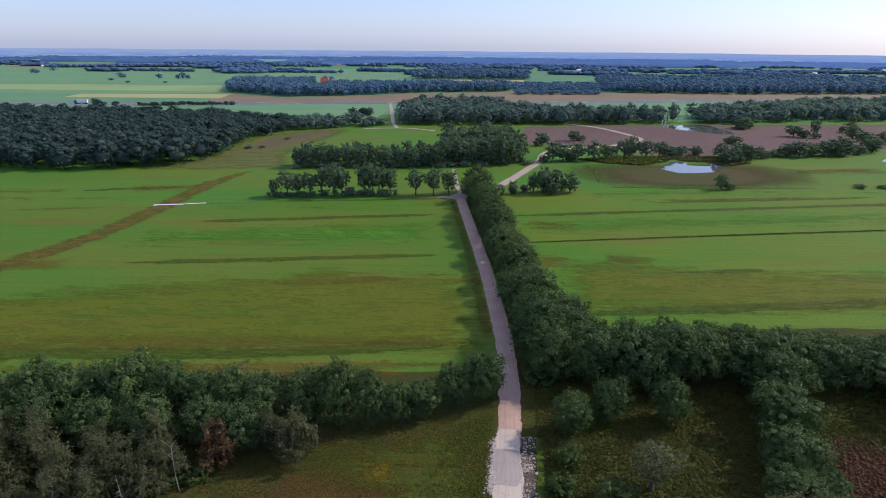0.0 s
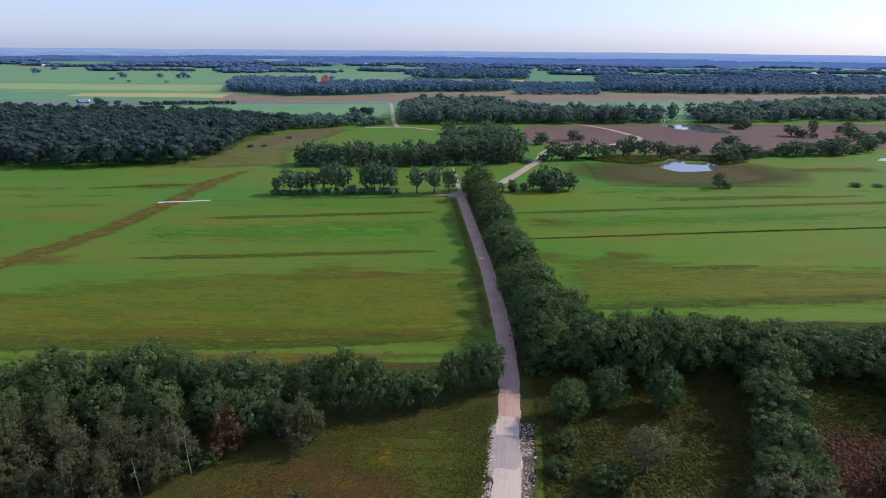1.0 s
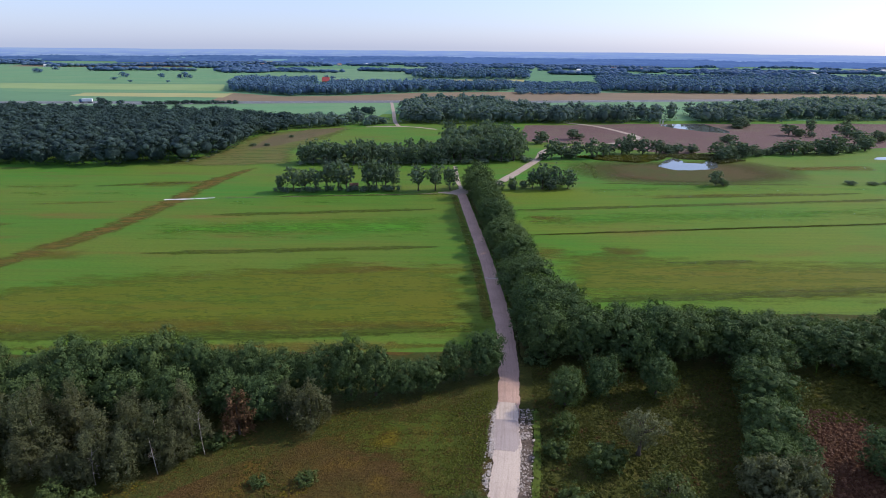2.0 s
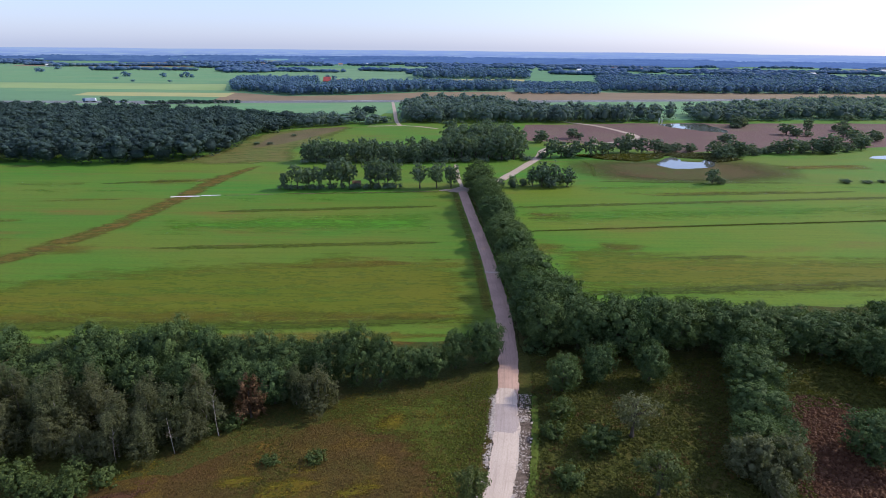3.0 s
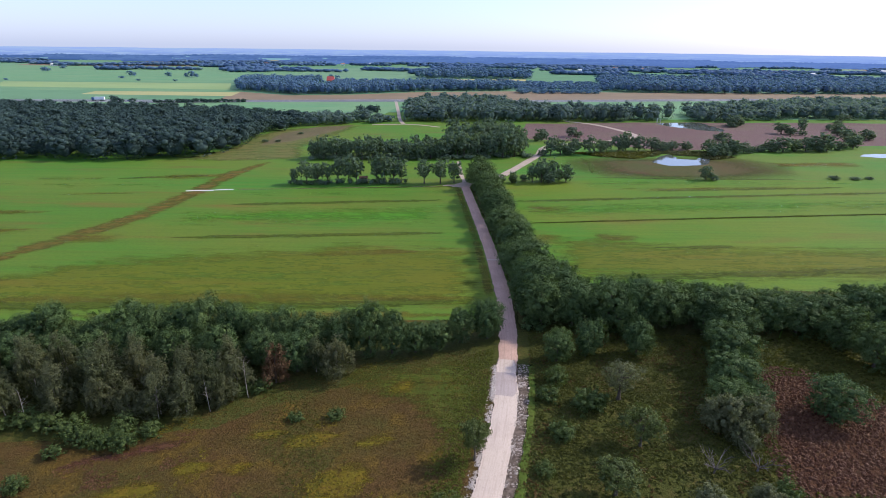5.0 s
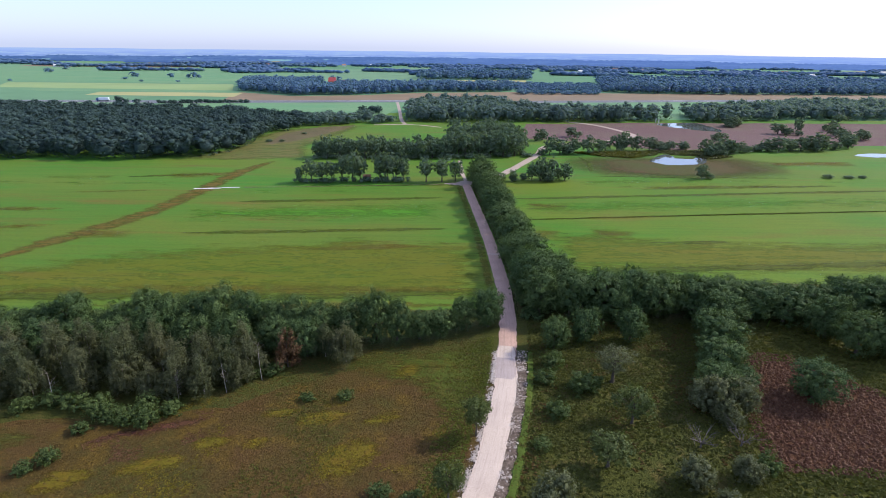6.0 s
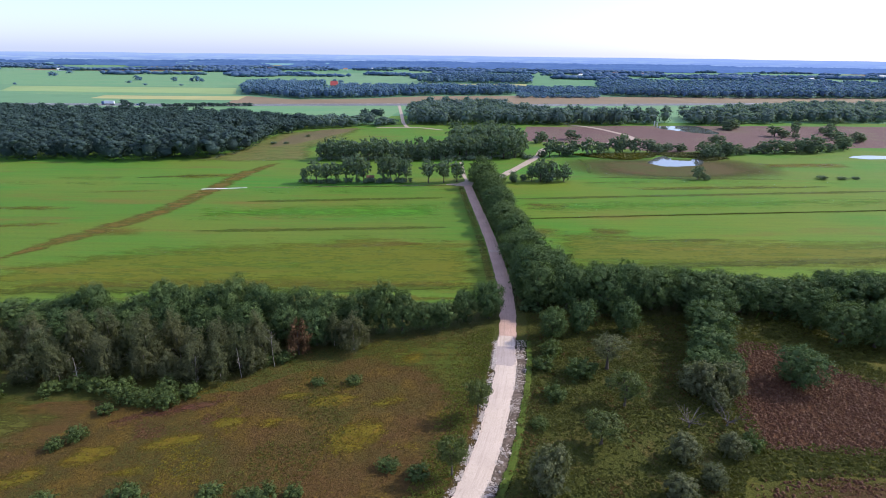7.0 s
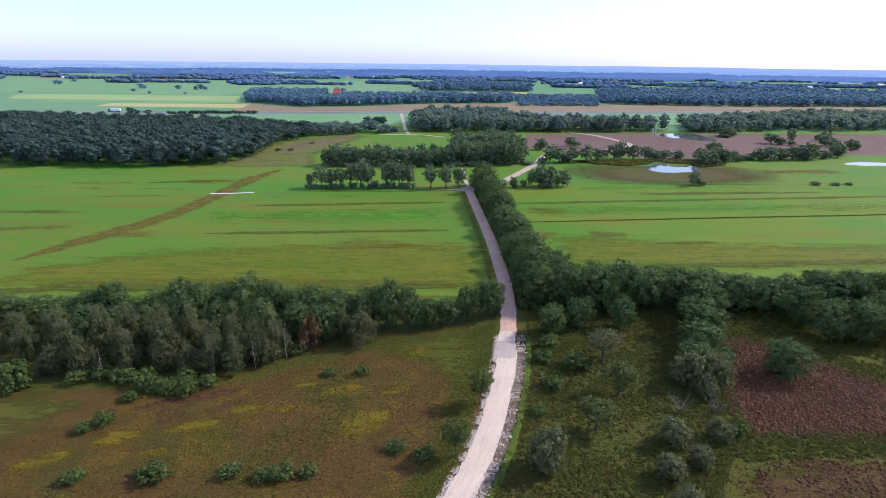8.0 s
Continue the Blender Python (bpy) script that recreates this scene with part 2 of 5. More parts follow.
# field tree green lifted and blued, with mid-distance haze in the colour
HAZY_MID_LEAF = leaf_material("hazy_field_tree_leaves", (0.145, 0.208, 0.150), (0.190, 0.250, 0.170), 0.5, 0.55, 0.3)
BIRCH_LEAF = leaf_material("birch_leaves", (0.086, 0.108, 0.052), (0.156, 0.152, 0.078), 0.9, 0.5)
RED_LEAF = leaf_material("browned_leaves", (0.130, 0.070, 0.034), (0.155, 0.092, 0.046), 0.3, 0.2)
WILLOW_LEAF = leaf_material("willow_leaves", (0.118, 0.132, 0.062), (0.158, 0.162, 0.082), 0.8)
BRAMBLE_LEAF = leaf_material("bramble_leaves", (0.074, 0.110, 0.036), (0.116, 0.154, 0.048), 0.8)
# leaf colours of woods and belts, blued and paled with distance to paint haze
HAZY_WOOD_LEAF = leaf_material("hazy_woodland_leaves", (0.050, 0.086, 0.084), (0.082, 0.120, 0.104), 0.2, 0.34, 0.5, 0.08, 0.5)
HAZY_BELT_LEAF = leaf_material("hazy_belt_leaves", (0.132, 0.192, 0.190), (0.172, 0.230, 0.212), 0.3, 0.52, 0.2, 0.1, 0.3)
HAZY_FAR_LEAF = leaf_material("hazy_far_leaves", (0.126, 0.218, 0.385), (0.152, 0.245, 0.420), 0.2, 0.5, 0.2, 0.1)
MOOR_TUFT = leaf_material("moor_tuft_blades", (0.112, 0.062, 0.021), (0.114, 0.078, 0.020), 0.6, 0.3, 0.25)
YELLOW_TUFT = leaf_material("yellow_moss_blades", (0.145, 0.118, 0.014), (0.180, 0.136, 0.014), 0.6, 0.3, 0.25)
GREEN_TUFT = leaf_material("green_tuft_blades", (0.082, 0.092, 0.018), (0.116, 0.110, 0.024), 0.6, 0.4, 0.35)
LUSH_TUFT = leaf_material("lush_verge_blades", (0.108, 0.126, 0.020), (0.150, 0.156, 0.030), 0.6, 0.4, 0.3)
HEATHER_TUFT = leaf_material("heather_sprigs", (0.114, 0.047, 0.025), (0.142, 0.074, 0.038), 0.6, 0.1)
SEDGE_TUFT = leaf_material("sedge_blades", (0.052, 0.078, 0.014), (0.080, 0.090, 0.018), 0.8, 0.3, 0.2)
REED_TUFT = leaf_material("reed_blades", (0.090, 0.100, 0.036), (0.130, 0.120, 0.046), 0.6)
PLANK = plain_material("brown_boards", (0.16, 0.085, 0.05), (0.22, 0.12, 0.075), 3.0, stretch=(6, 6, 0.5))
RED_TILE = plain_material("red_roof_tiles", (0.46, 0.085, 0.080), (0.54, 0.115, 0.100), 2.0)
WHITE_WALL = plain_material("white_render", (0.72, 0.70, 0.67), (0.80, 0.78, 0.75), 1.0)
BRICK_WALL = plain_material("brick_walls", (0.30, 0.16, 0.11), (0.38, 0.22, 0.15), 2.0)
DARK_PANE = plain_material("dark_glass", (0.03, 0.035, 0.04), (0.05, 0.055, 0.06), 1.0, 0.1, 0.5, 0.0)
PAINT_WHITE = plain_material("white_paint", (0.76, 0.77, 0.79), (0.80, 0.80, 0.82), 1.0, 0.35, 0.5, 0.0)
PAINT_BLUE = plain_material("blue_paint", (0.05, 0.10, 0.24), (0.06, 0.12, 0.28), 1.0, 0.35, 0.5, 0.0)
RUBBER = plain_material("rubber", (0.02, 0.02, 0.02), (0.035, 0.035, 0.035), 4.0)
kw = Nodes("pond_water")
kw.bump(kw.noise(1.2, 3), 0.05, 0.02)
WATER = kw.done((0.10, 0.105, 0.10), 0.03, 1.0)

# ------------------------------------------------------------ mesh helpers
rng = np.random.default_rng(7)


def mesh_of(name, verts, faces, smooth=False):
    """A mesh from an (n, 3) array and a list of index arrays (m, 3) or (m, 4)."""
    me = bpy.data.meshes.new(name)
    sizes = np.concatenate([np.full(len(f), f.shape[1], np.int32) for f in faces])
    loops = np.concatenate([np.asarray(f, np.int32).ravel() for f in faces])
    me.vertices.add(len(verts))
    me.vertices.foreach_set("co", np.asarray(verts, np.float32).ravel())
    me.loops.add(len(loops))
    me.loops.foreach_set("vertex_index", loops)
    me.polygons.add(len(sizes))
    me.polygons.foreach_set("loop_start", np.concatenate([[0], np.cumsum(sizes)[:-1]]).astype(np.int32))
    me.update(calc_edges=True)
    me.polygons.foreach_set("use_smooth", np.full(len(sizes), smooth))
    return me


def part(name, data, material, parent=None, label=""):
    """Links one mesh (or bmesh) as an object, under a thing or a part where a parent is given."""
    if isinstance(data, bmesh.types.BMesh):
        me = bpy.data.meshes.new(name)
        data.to_mesh(me)
        data.free()
        data = me
    if not data.materials:
        data.materials.append(material)
    ob = new(name, data)
    ob.parent = parent
    return tagged(ob, label)


def box(bm, x0, x1, y0, y1, z0, z1, bevel=0.0):
    m = Matrix.Translation(((x0 + x1) / 2, (y0 + y1) / 2, (z0 + z1) / 2)) @ Matrix.Diagonal((x1 - x0, y1 - y0, z1 - z0, 1))
    vs = bmesh.ops.create_cube(bm, size=1, matrix=m)["verts"]
    if bevel:
        bmesh.ops.bevel(bm, geom=list({e for v in vs for e in v.link_edges}), offset=bevel, segments=2, affect="EDGES")
    return bm


def outline(points, step, ragged, seed=0):
    """A closed outline with points every few metres, moved a little off the straight line."""
    out = []
    for (ax, ay), (bx, by) in zip(points, points[1:] + points[:1]):
        n = max(1, int(math.hypot(bx - ax, by - ay) / step))
        for i in range(n):
            x, y = ax + (bx - ax) * i / n, ay + (by - ay) * i / n
            q = Vector((x * 0.35 / step + seed, y * 0.35 / step, seed * 1.7))
            out.append((x + ragged * noise.noise(q), y + ragged * noise.noise(q + Vector((31, 7, 3)))))
    return out


def patch(name, points, level, material, label, step=4.0, ragged=1.2, category="field"):
    """A piece of ground with a ragged outline, laid on the ground sheet."""
    bm = bmesh.new()
    face = bm.faces.new([bm.verts.new((x, y, level)) for x, y in outline(points, step, ragged, level * 50)])
    if face.normal.z < 0:
        face.normal_flip()
    bm.normal_update()
    if face.normal.z < 0:
        bmesh.ops.reverse_faces(bm, faces=[face])
    bmesh.ops.triangulate(bm, faces=bm.faces[:])
    return tagged(part(name, bm, material), label, category, kind="structure")


def soft_patch(name, points, level, material, label, cell=1.5, edge=5.0, category="field"):
    """A piece of ground that thins out raggedly into its surroundings over the given width."""
    p = np.array(points, float)
    q = np.roll(p, -1, axis=0)
    gx, gy = np.arange(p[:, 0].min(), p[:, 0].max() + cell, cell), np.arange(p[:, 1].min(), p[:, 1].max() + cell, cell)
    x, y = [a.ravel() for a in np.meshgrid(gx, gy)]
    held, far = np.zeros(len(x), bool), np.full(len(x), 1e9)
    for (ax, ay), (bx, by) in zip(p, q):
        if ay != by:
            held ^= ((ay > y) != (by > y)) & (x < (bx - ax) * (y - ay) / (by - ay) + ax)
        u = np.clip(((x - ax) * (bx - ax) + (y - ay) * (by - ay)) / ((bx - ax) ** 2 + (by - ay) ** 2), 0, 1)
        far = np.minimum(far, np.hypot(x - ax - u * (bx - ax), y - ay - u * (by - ay)))
    soft = np.where(held, np.minimum(1, far / edge), 0)
    w = len(gx)
    a = (np.arange(len(gy) - 1)[:, None] * w + np.arange(w - 1)[None]).ravel()
    quads = np.c_[a, a + 1, a + w + 1, a + w]
    quads = quads[(soft[quads] > 0).any(axis=1)]
    used, flat = np.unique(quads, return_inverse=True)
    me = mesh_of(name, np.c_[x, y, np.full(len(x), level)][used], [flat.reshape(quads.shape)], True)
    me.attributes.new("soft", "FLOAT", "POINT").data.foreach_set("value", soft[used].astype(np.float32))
    return tagged(part(name, me, material), label, category, kind="structure")


def smooth_line(points, step=2.0):
    """A Catmull-Rom line through the points."""
    p = [np.array(q, float) for q in points]
    p = [2 * p[0] - p[1], *p, 2 * p[-1] - p[-2]]
    out = []
    for a, b, c, d in zip(p, p[1:], p[2:], p[3:]):
        n = max(2, int(np.linalg.norm(c - b) / step))
        for i in range(n):
            t = i / n
            out.append(0.5 * (2 * b + (c - a) * t + (2 * a - 5 * b + 4 * c - d) * t * t + (3 * b - a - 3 * c + d) * t ** 3))
    out.append(p[-2])
    return np.array(out)


def strip(name, points, width, level, material, label, crown=0.0, ragged=0.2, category="road", step=2.0, taper=0.0, kind="structure", across=5, ends=1.0):
    """A band of ground along a line, with a crown (or a hollow) and uneven edges."""
    line = smooth_line(points, step)
    way = np.gradient(line, axis=0)
    way /= np.linalg.norm(way, axis=1)[:, None]
    side = np.c_[way[:, 1], -way[:, 0]]
    n, verts = len(line), []
    for i, (c, s) in enumerate(zip(line, side)):
        w = width / 2
        if taper:
            w *= min(1.0, 0.25 + min(i, n - 1 - i) / (taper * n))
        for j in range(across):
            u = -1 + 2 * j / (across - 1)
            edge = ragged * (noise.noise(Vector((c[0] * 0.5 + 9 * u, c[1] * 0.5, level))) + 0.8 * noise.noise(Vector((c[0] * 2 + 5 * u, c[1] * 2, level)))) if j in (0, across - 1) else 0.0
            q = c + s * (w * u + edge * np.sign(u))
            verts.append((q[0], q[1], level + crown * (1 - u * u)))
    a = (np.arange(n - 1)[:, None] * across + np.arange(across - 1)[None]).ravel()
    me = mesh_of(name, np.array(verts), [np.c_[a, a + 1, a + across + 1, a + across]], True)
    u = np.linspace(-1, 1, across)[None]
    end = np.minimum(np.arange(n), n - 1 - np.arange(n))[:, None] * step * ends / max(width, 0.1)
    me.attributes.new("soft", "FLOAT", "POINT").data.foreach_set("value", (np.minimum(1, (1 - np.abs(u)) * 1.6) * np.minimum(1, 0.2 + end)).astype(np.float32).ravel())
    along = np.r_[0, np.cumsum(np.linalg.norm(np.diff(line, axis=0), axis=1))]
    track = np.stack([np.tile(u * width / 2, (n, 1)), np.tile(along[:, None], (1, across)), np.zeros((n, across))], axis=2)
    me.attributes.new("track", "FLOAT_VECTOR", "POINT").data.foreach_set("vector", track.astype(np.float32).ravel())
    return tagged(part(name, me, material), label, category, kind=kind)


def tube(points, radii, sides=6):
    """A tapered tube along points, as vertices and quads."""
    points, verts = np.asarray(points, float), []
    way = np.gradient(points, axis=0)
    for p, w, r in zip(points, way, radii):
        w = w / (np.linalg.norm(w) + 1e-9)
        u = np.cross(w, (0.31, 0.95, 0.05))
        u /= np.linalg.norm(u) + 1e-9
        v = np.cross(w, u)
        for k in range(sides):
            a = 2 * math.pi * k / sides
            verts.append(p + r * (math.cos(a) * u + math.sin(a) * v))
    quads = [(i * sides + k, i * sides + (k + 1) % sides, (i + 1) * sides + (k + 1) % sides, (i + 1) * sides + k)
             for i in range(len(points) - 1) for k in range(sides)]
    return np.array(verts), np.array(quads)


def joined(pieces):
    """Joins (vertices, faces) pieces into vertices and a list of face arrays, by face size."""
    verts, faces, base = [], {}, 0
    for v, f in pieces:
        verts.append(v)
        faces.setdefault(f.shape[1], []).append(f + base)
        base += len(v)
    return np.concatenate(verts), [np.concatenate(f) for f in faces.values()]


def ico(subdivisions):
    bm = bmesh.new()
    bmesh.ops.create_icosphere(bm, subdivisions=subdivisions, radius=1)
    bm.verts.ensure_lookup_table()
    v, f = np.array([q.co[:] for q in bm.verts]), np.array([[q.index for q in face.verts] for face in bm.faces])
    bm.free()
    return v, f


ICO_1, ICO_2 = ico(1), ico(2)


def leaves_on(centres, radii, count, size, r, droop=0.0, spread=0.22, deep=0.72, narrow=1.0, clump=0.0, uneven=0.42):
    """Small leaf sprays scattered over the lobes of a crown, gathered in clumps, facing outwards unevenly."""
    weight = radii.mean(axis=1) ** 2
    groups = max(1, count // 18) if clump else count
    pick = r.choice(len(centres), groups, p=weight / weight.sum())
    d = r.normal(size=(groups, 3))
    d /= np.linalg.norm(d, axis=1)[:, None]
    p = centres[pick] + d * radii[pick] * (1 + r.normal(0, spread * 0.5, (groups, 1)) + spread * 0.15)
    hidden = np.zeros(groups, bool)
    for c, q in zip(centres, radii):
        hidden |= (((p - c) / q) ** 2).sum(axis=1) < deep * deep
    p, d = p[~hidden], d[~hidden]
    n = d
    if clump:
        each = max(1, int(round(count / max(1, len(p)))))
        p, d = np.repeat(p, each, axis=0), np.repeat(d, each, axis=0)
        q = r.normal(size=p.shape)
        q /= np.linalg.norm(q, axis=1)[:, None]
        q += d * 0.5
        p = p + q * clump * np.repeat(r.uniform(0.6, 1.3, (len(p) // each, 1)), each, axis=0) * r.uniform(0.3, 1.7, (len(p), 1)) * (1.0, 1.0, 1.0 + droop)
        n = q * 0.25 + d
    n = n + r.normal(0, uneven + (0.12 if clump else 0), n.shape) + np.array((0, 0, 0.2))
    n /= np.linalg.norm(n, axis=1)[:, None]
    u = np.cross(n, r.normal(size=n.shape))
    if droop:
        u = u / np.linalg.norm(u, axis=1)[:, None] * (1 - droop) + np.array((0, 0, -droop))
        u -= (u * n).sum(axis=1)[:, None] * n
    u /= np.linalg.norm(u, axis=1)[:, None] + 1e-9
    v = np.cross(n, u)
    s = size * r.uniform(0.55, 1.3, (len(p), 1))
    w = s * r.uniform(0.6, 1.0, (len(p), 1)) * narrow
    tip = n * s * r.uniform(-0.3, 0.3, (len(p), 1))
    tri = np.stack([p - u * s + tip, p + u * s * 0.5 + v * w, p + u * s * 0.5 - v * w], axis=1).reshape(-1, 3)
    return tri, np.arange(len(tri)).reshape(-1, 3)


def crown_lobes(height, radius, low, count, r, flat=1.0, lobe=0.42, top_bias=0.0, taper=0.0):
    """Centres and radii of the leafy lobes that make up one crown between low and height."""
    half, mid = (height - low) / 2, (height + low) / 2
    centres, radii = [(0, 0, mid)], [(radius * 0.6, radius * 0.6, half * 0.72)]
    for i in range(count):
        z = 1 - 2 * (i + 0.5) / count
        a = i * 2.39996 + r.uniform(-0.5, 0.5)
        q = math.sqrt(max(0.0, 1 - z * z))
        z = z + top_bias * (1 - abs(z))
        k = radius * lobe * r.uniform(0.65, 1.25)
        reach = r.uniform(0.58, 0.84)
        q *= 1 - taper * (z + 0.4)
        centres.append((math.cos(a) * q * radius * reach, math.sin(a) * q * radius * reach, mid + z * half * reach))
        radii.append((k, k, k * flat))
    centres, radii = np.array(centres), np.array(radii)
    centres[:, 2] = np.clip(centres[:, 2], low + radii[:, 2] * 0.6, height - radii[:, 2] * 0.9)
    return centres, radii


def plume_lobes(height, radius, count, r):
    """Upright drooping plumes of different heights, as a birch carries them."""
    centres, radii = [], []
    for i in range(count):
        d = math.sqrt((i + 0.5) / count)
        a = i * 2.39996 + r.uniform(-0.6, 0.6)
        top = height * (1 - 0.5 * d ** 1.6) * r.uniform(0.68, 1.08)
        w = radius * r.uniform(0.15, 0.27)
        centres.append((math.cos(a) * d * radius * 0.8, math.sin(a) * d * radius * 0.8, top * 0.60))
        radii.append((w, w, top * 0.37))
    return np.array(centres), np.array(radii)


def core(centres, radii, shape, shrink, r):
    """The dense inside of a crown: uneven lumps under the leaves."""
    v, f = shape
    return [(c + v * q * shrink * r.uniform(0.82, 1.12, (len(v), 1)), f) for c, q in zip(centres, radii)]


def limb_mesh(height, thick, low, centres, r, limbs=6, sides=6, lean=0.03):
    """A tapered, slightly bent trunk with limbs that reach into the lobes."""
    bend = r.uniform(-lean, lean, 2) * height
    top = low + (height - low) * 0.6
    z = np.linspace(-0.15, top, 7)
    u = z / height
    trunk = np.c_[bend[0] * u ** 2, bend[1] * u ** 2, z]
    flare = 1 + 0.6 * np.exp(-np.maximum(z, 0) / (0.06 * height))
    pieces = [tube(trunk, thick * (1 - 0.8 * np.maximum(u, 0)) * flare, sides + 2)]
    for c in centres[1:][r.permutation(len(centres) - 1)[:limbs]]:
        start = np.interp(max(low * 0.7, min(c[2] * r.uniform(0.5, 0.8), top)), z, np.arange(7))
        i = int(start)
        a = trunk[i]
        b = c * np.array((0.95, 0.95, 1.0))
        t = np.linspace(0, 1, 5)[:, None]
        line = a + (b - a) * t + np.array((0, 0, 0.12 * height)) * (t * (1 - t)) + r.normal(0, 0.012 * height, (5, 3)) * (t * (1 - t) * 4)
        pieces.append(tube(line, thick * 0.42 * (1 - 0.8 * t[:, 0]), 5))
    return joined(pieces)


def tree_meshes(name, seed, height, radius, low, lobes, leaf_count, leaf, thick, leaf_mat, bark_mat, flat=0.9, lobe=0.42,
                shape=None, droop=0.0, limbs=6, shrink=0.80, spread=0.22, deep=0.72, top_bias=0.0, taper=0.0, plumes=False, narrow=1.0, clump=0.0):
    r = np.random.default_rng(seed)
    c, q = plume_lobes(height, radius, lobes, r) if plumes else crown_lobes(height, radius, low, lobes, r, flat, lobe, top_bias, taper)
    pieces = core(c, q, shape, shrink, r) if shape else []
    pieces.append(leaves_on(c, q, leaf_count, leaf, r, droop, spread, deep, narrow, clump))
    v, f = joined(pieces)
    crown = mesh_of(name + "_crown", v, f)
    crown.materials.append(leaf_mat)
    v, f = limb_mesh(height, thick, low, c, r, limbs)
    trunk = mesh_of(name + "_trunk", v, f, True)
    trunk.materials.append(bark_mat)
    return {"crown": crown, "trunk": trunk, "size": (height, radius)}


def plant(kind, meshes, x, y, height, radius, label, category, group="", turn=None, z=0.0):
    """Sets one tree or bush of its own on the ground, scaled to its height and spread."""
    h, rad = meshes["size"]
    ob = new(kind)
    ob.matrix_world = pose(x, y, z, 0, 0, rng.uniform(0, 360) if turn is None else turn) @ Matrix.Diagonal((radius / rad, radius / rad, height / h, 1))
    part("trunk", meshes["trunk"], BARK, ob)
    part("crown", meshes["crown"], OAK_LEAF, ob)
    return tagged(ob, label, category, group)


def crown_stamp(seed, leaf, lobes, sprays, tall):
    """One crown of unit radius and height for a wood: leafy lobes over a hidden dense inside."""
    r = np.random.default_rng(seed)
    size = r.uniform(0.30, 0.52, lobes)
    a = np.arange(lobes) * 2.39996 + r.uniform(-0.4, 0.4, lobes)
    d = np.sqrt((np.arange(lobes) + 0.3) / lobes) * 0.74
    c = np.c_[np.cos(a) * d, np.sin(a) * d, 1.0 - size * 0.34 - 0.36 * d ** 2 - r.uniform(0, 0.08, lobes)]
    q = np.c_[size, size, size * r.uniform(0.28, 0.36, lobes)]
    c, q = np.r_[c, [(0, 0, 0.40)]], np.r_[q, [(0.88, 0.88, 0.42)]]
    c, q = c * (1, 1, tall), q * (1, 1, tall)
    pieces = core(c[:-1], q[:-1], ICO_1, 0.66, r) + core(c[-1:], q[-1:], ICO_2, 0.62, r)
    v, f = leaves_on(c, q, sprays, leaf, r, 0, 0.14, 0.88, uneven=0.34)
    v[:, 2] = np.maximum(v[:, 2], 0.0)
    v, f = joined(pieces + [(v, f)])
    return v / (1, 1, tall), f


def wood_mesh(name, places, leaf, seed, lobes=6, sprays=60):
    """A stretch of woodland seen from far off: leafy crowns side by side, as one mesh. places: x, y, height, radius."""
    r = np.random.default_rng(seed)
    mean, tall = np.mean([p[3] for p in places]), np.mean([p[2] / p[3] for p in places])
    stamps = [crown_stamp(seed * 10 + i, leaf / mean, lobes, sprays, tall) for i in range(5)]
    pieces = []
    for x, y, h, rad in places:
        v, f = stamps[int(r.integers(5))]
        a = r.uniform(0, 6.28)
        turned = np.c_[v[:, 0] * math.cos(a) - v[:, 1] * math.sin(a), v[:, 0] * math.sin(a) + v[:, 1] * math.cos(a), v[:, 2]]
        pieces += [(turned * (rad, rad * r.uniform(0.85, 1.15), h * 0.86) + (x, y, 0), f[0])]
    v, f = joined(pieces)
    return mesh_of(name, v, f, True)


def fill(points, spacing, height, seed, spread=0.58):
    """Places for trees inside an outline, one for each cell of an uneven grid."""
    r = np.random.default_rng(seed)
    xs, ys = [p[0] for p in points], [p[1] for p in points]
    out = []
    for gx in np.arange(min(xs), max(xs), spacing):
        for gy in np.arange(min(ys), max(ys), spacing):
            x, y = gx + r.uniform(0, spacing), gy + r.uniform(0, spacing)
            inside = False
            for (ax, ay), (bx, by) in zip(points, points[1:] + points[:1]):
                if (ay > y) != (by > y) and x < (bx - ax) * (y - ay) / (by - ay) + ax:
                    inside = not inside
            if inside:
                h = height * r.uniform(0.70, 1.14)
                out.append((x, y, h, spacing * r.uniform(spread, spread + 0.25)))
    return out

# ------------------------------------------------------------ ground, fields and roads


def ground_sheet():
    """One sheet to the horizon."""
    radii = np.concatenate([[0], np.geomspace(30, 6000, 46)])
    n = 96
    verts = [(0, 0, 0)]
    for r in radii[1:]:
        for k in range(n):
            a = 2 * math.pi * k / n
            z = 0.0
            verts.append((r * math.cos(a), r * math.sin(a), z))
    tris = np.array([(0, 1 + k, 1 + (k + 1) % n) for k in range(n)])
    quads = np.array([(1 + i * n + k, 1 + (i + 1) * n + k, 1 + (i + 1) * n + (k + 1) % n, 1 + i * n + (k + 1) % n)
                      for i in range(len(radii) - 2) for k in range(n)])
    return mesh_of("ground", np.array(verts), [tris, quads], True)


kg = Nodes("farmland")
cells = kg.node("ShaderNodeTexVoronoi")
mp = kg.node("ShaderNodeMapping")
mp.inputs["Scale"].default_value = (0.0028, 0.0016, 0.0)
kg.link(kg.place.outputs["Position"], mp.inputs["Vector"])
kg.link(mp.outputs[0], cells.inputs["Vector"])
cells.inputs["Scale"].default_value = 1.0
sep = kg.node("ShaderNodeSeparateColor")
kg.link(cells.outputs["Color"], sep.inputs[0])
# field greens mixed with bluish mint for the haze over distant land
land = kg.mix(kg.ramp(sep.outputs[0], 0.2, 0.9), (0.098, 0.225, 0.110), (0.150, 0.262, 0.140))
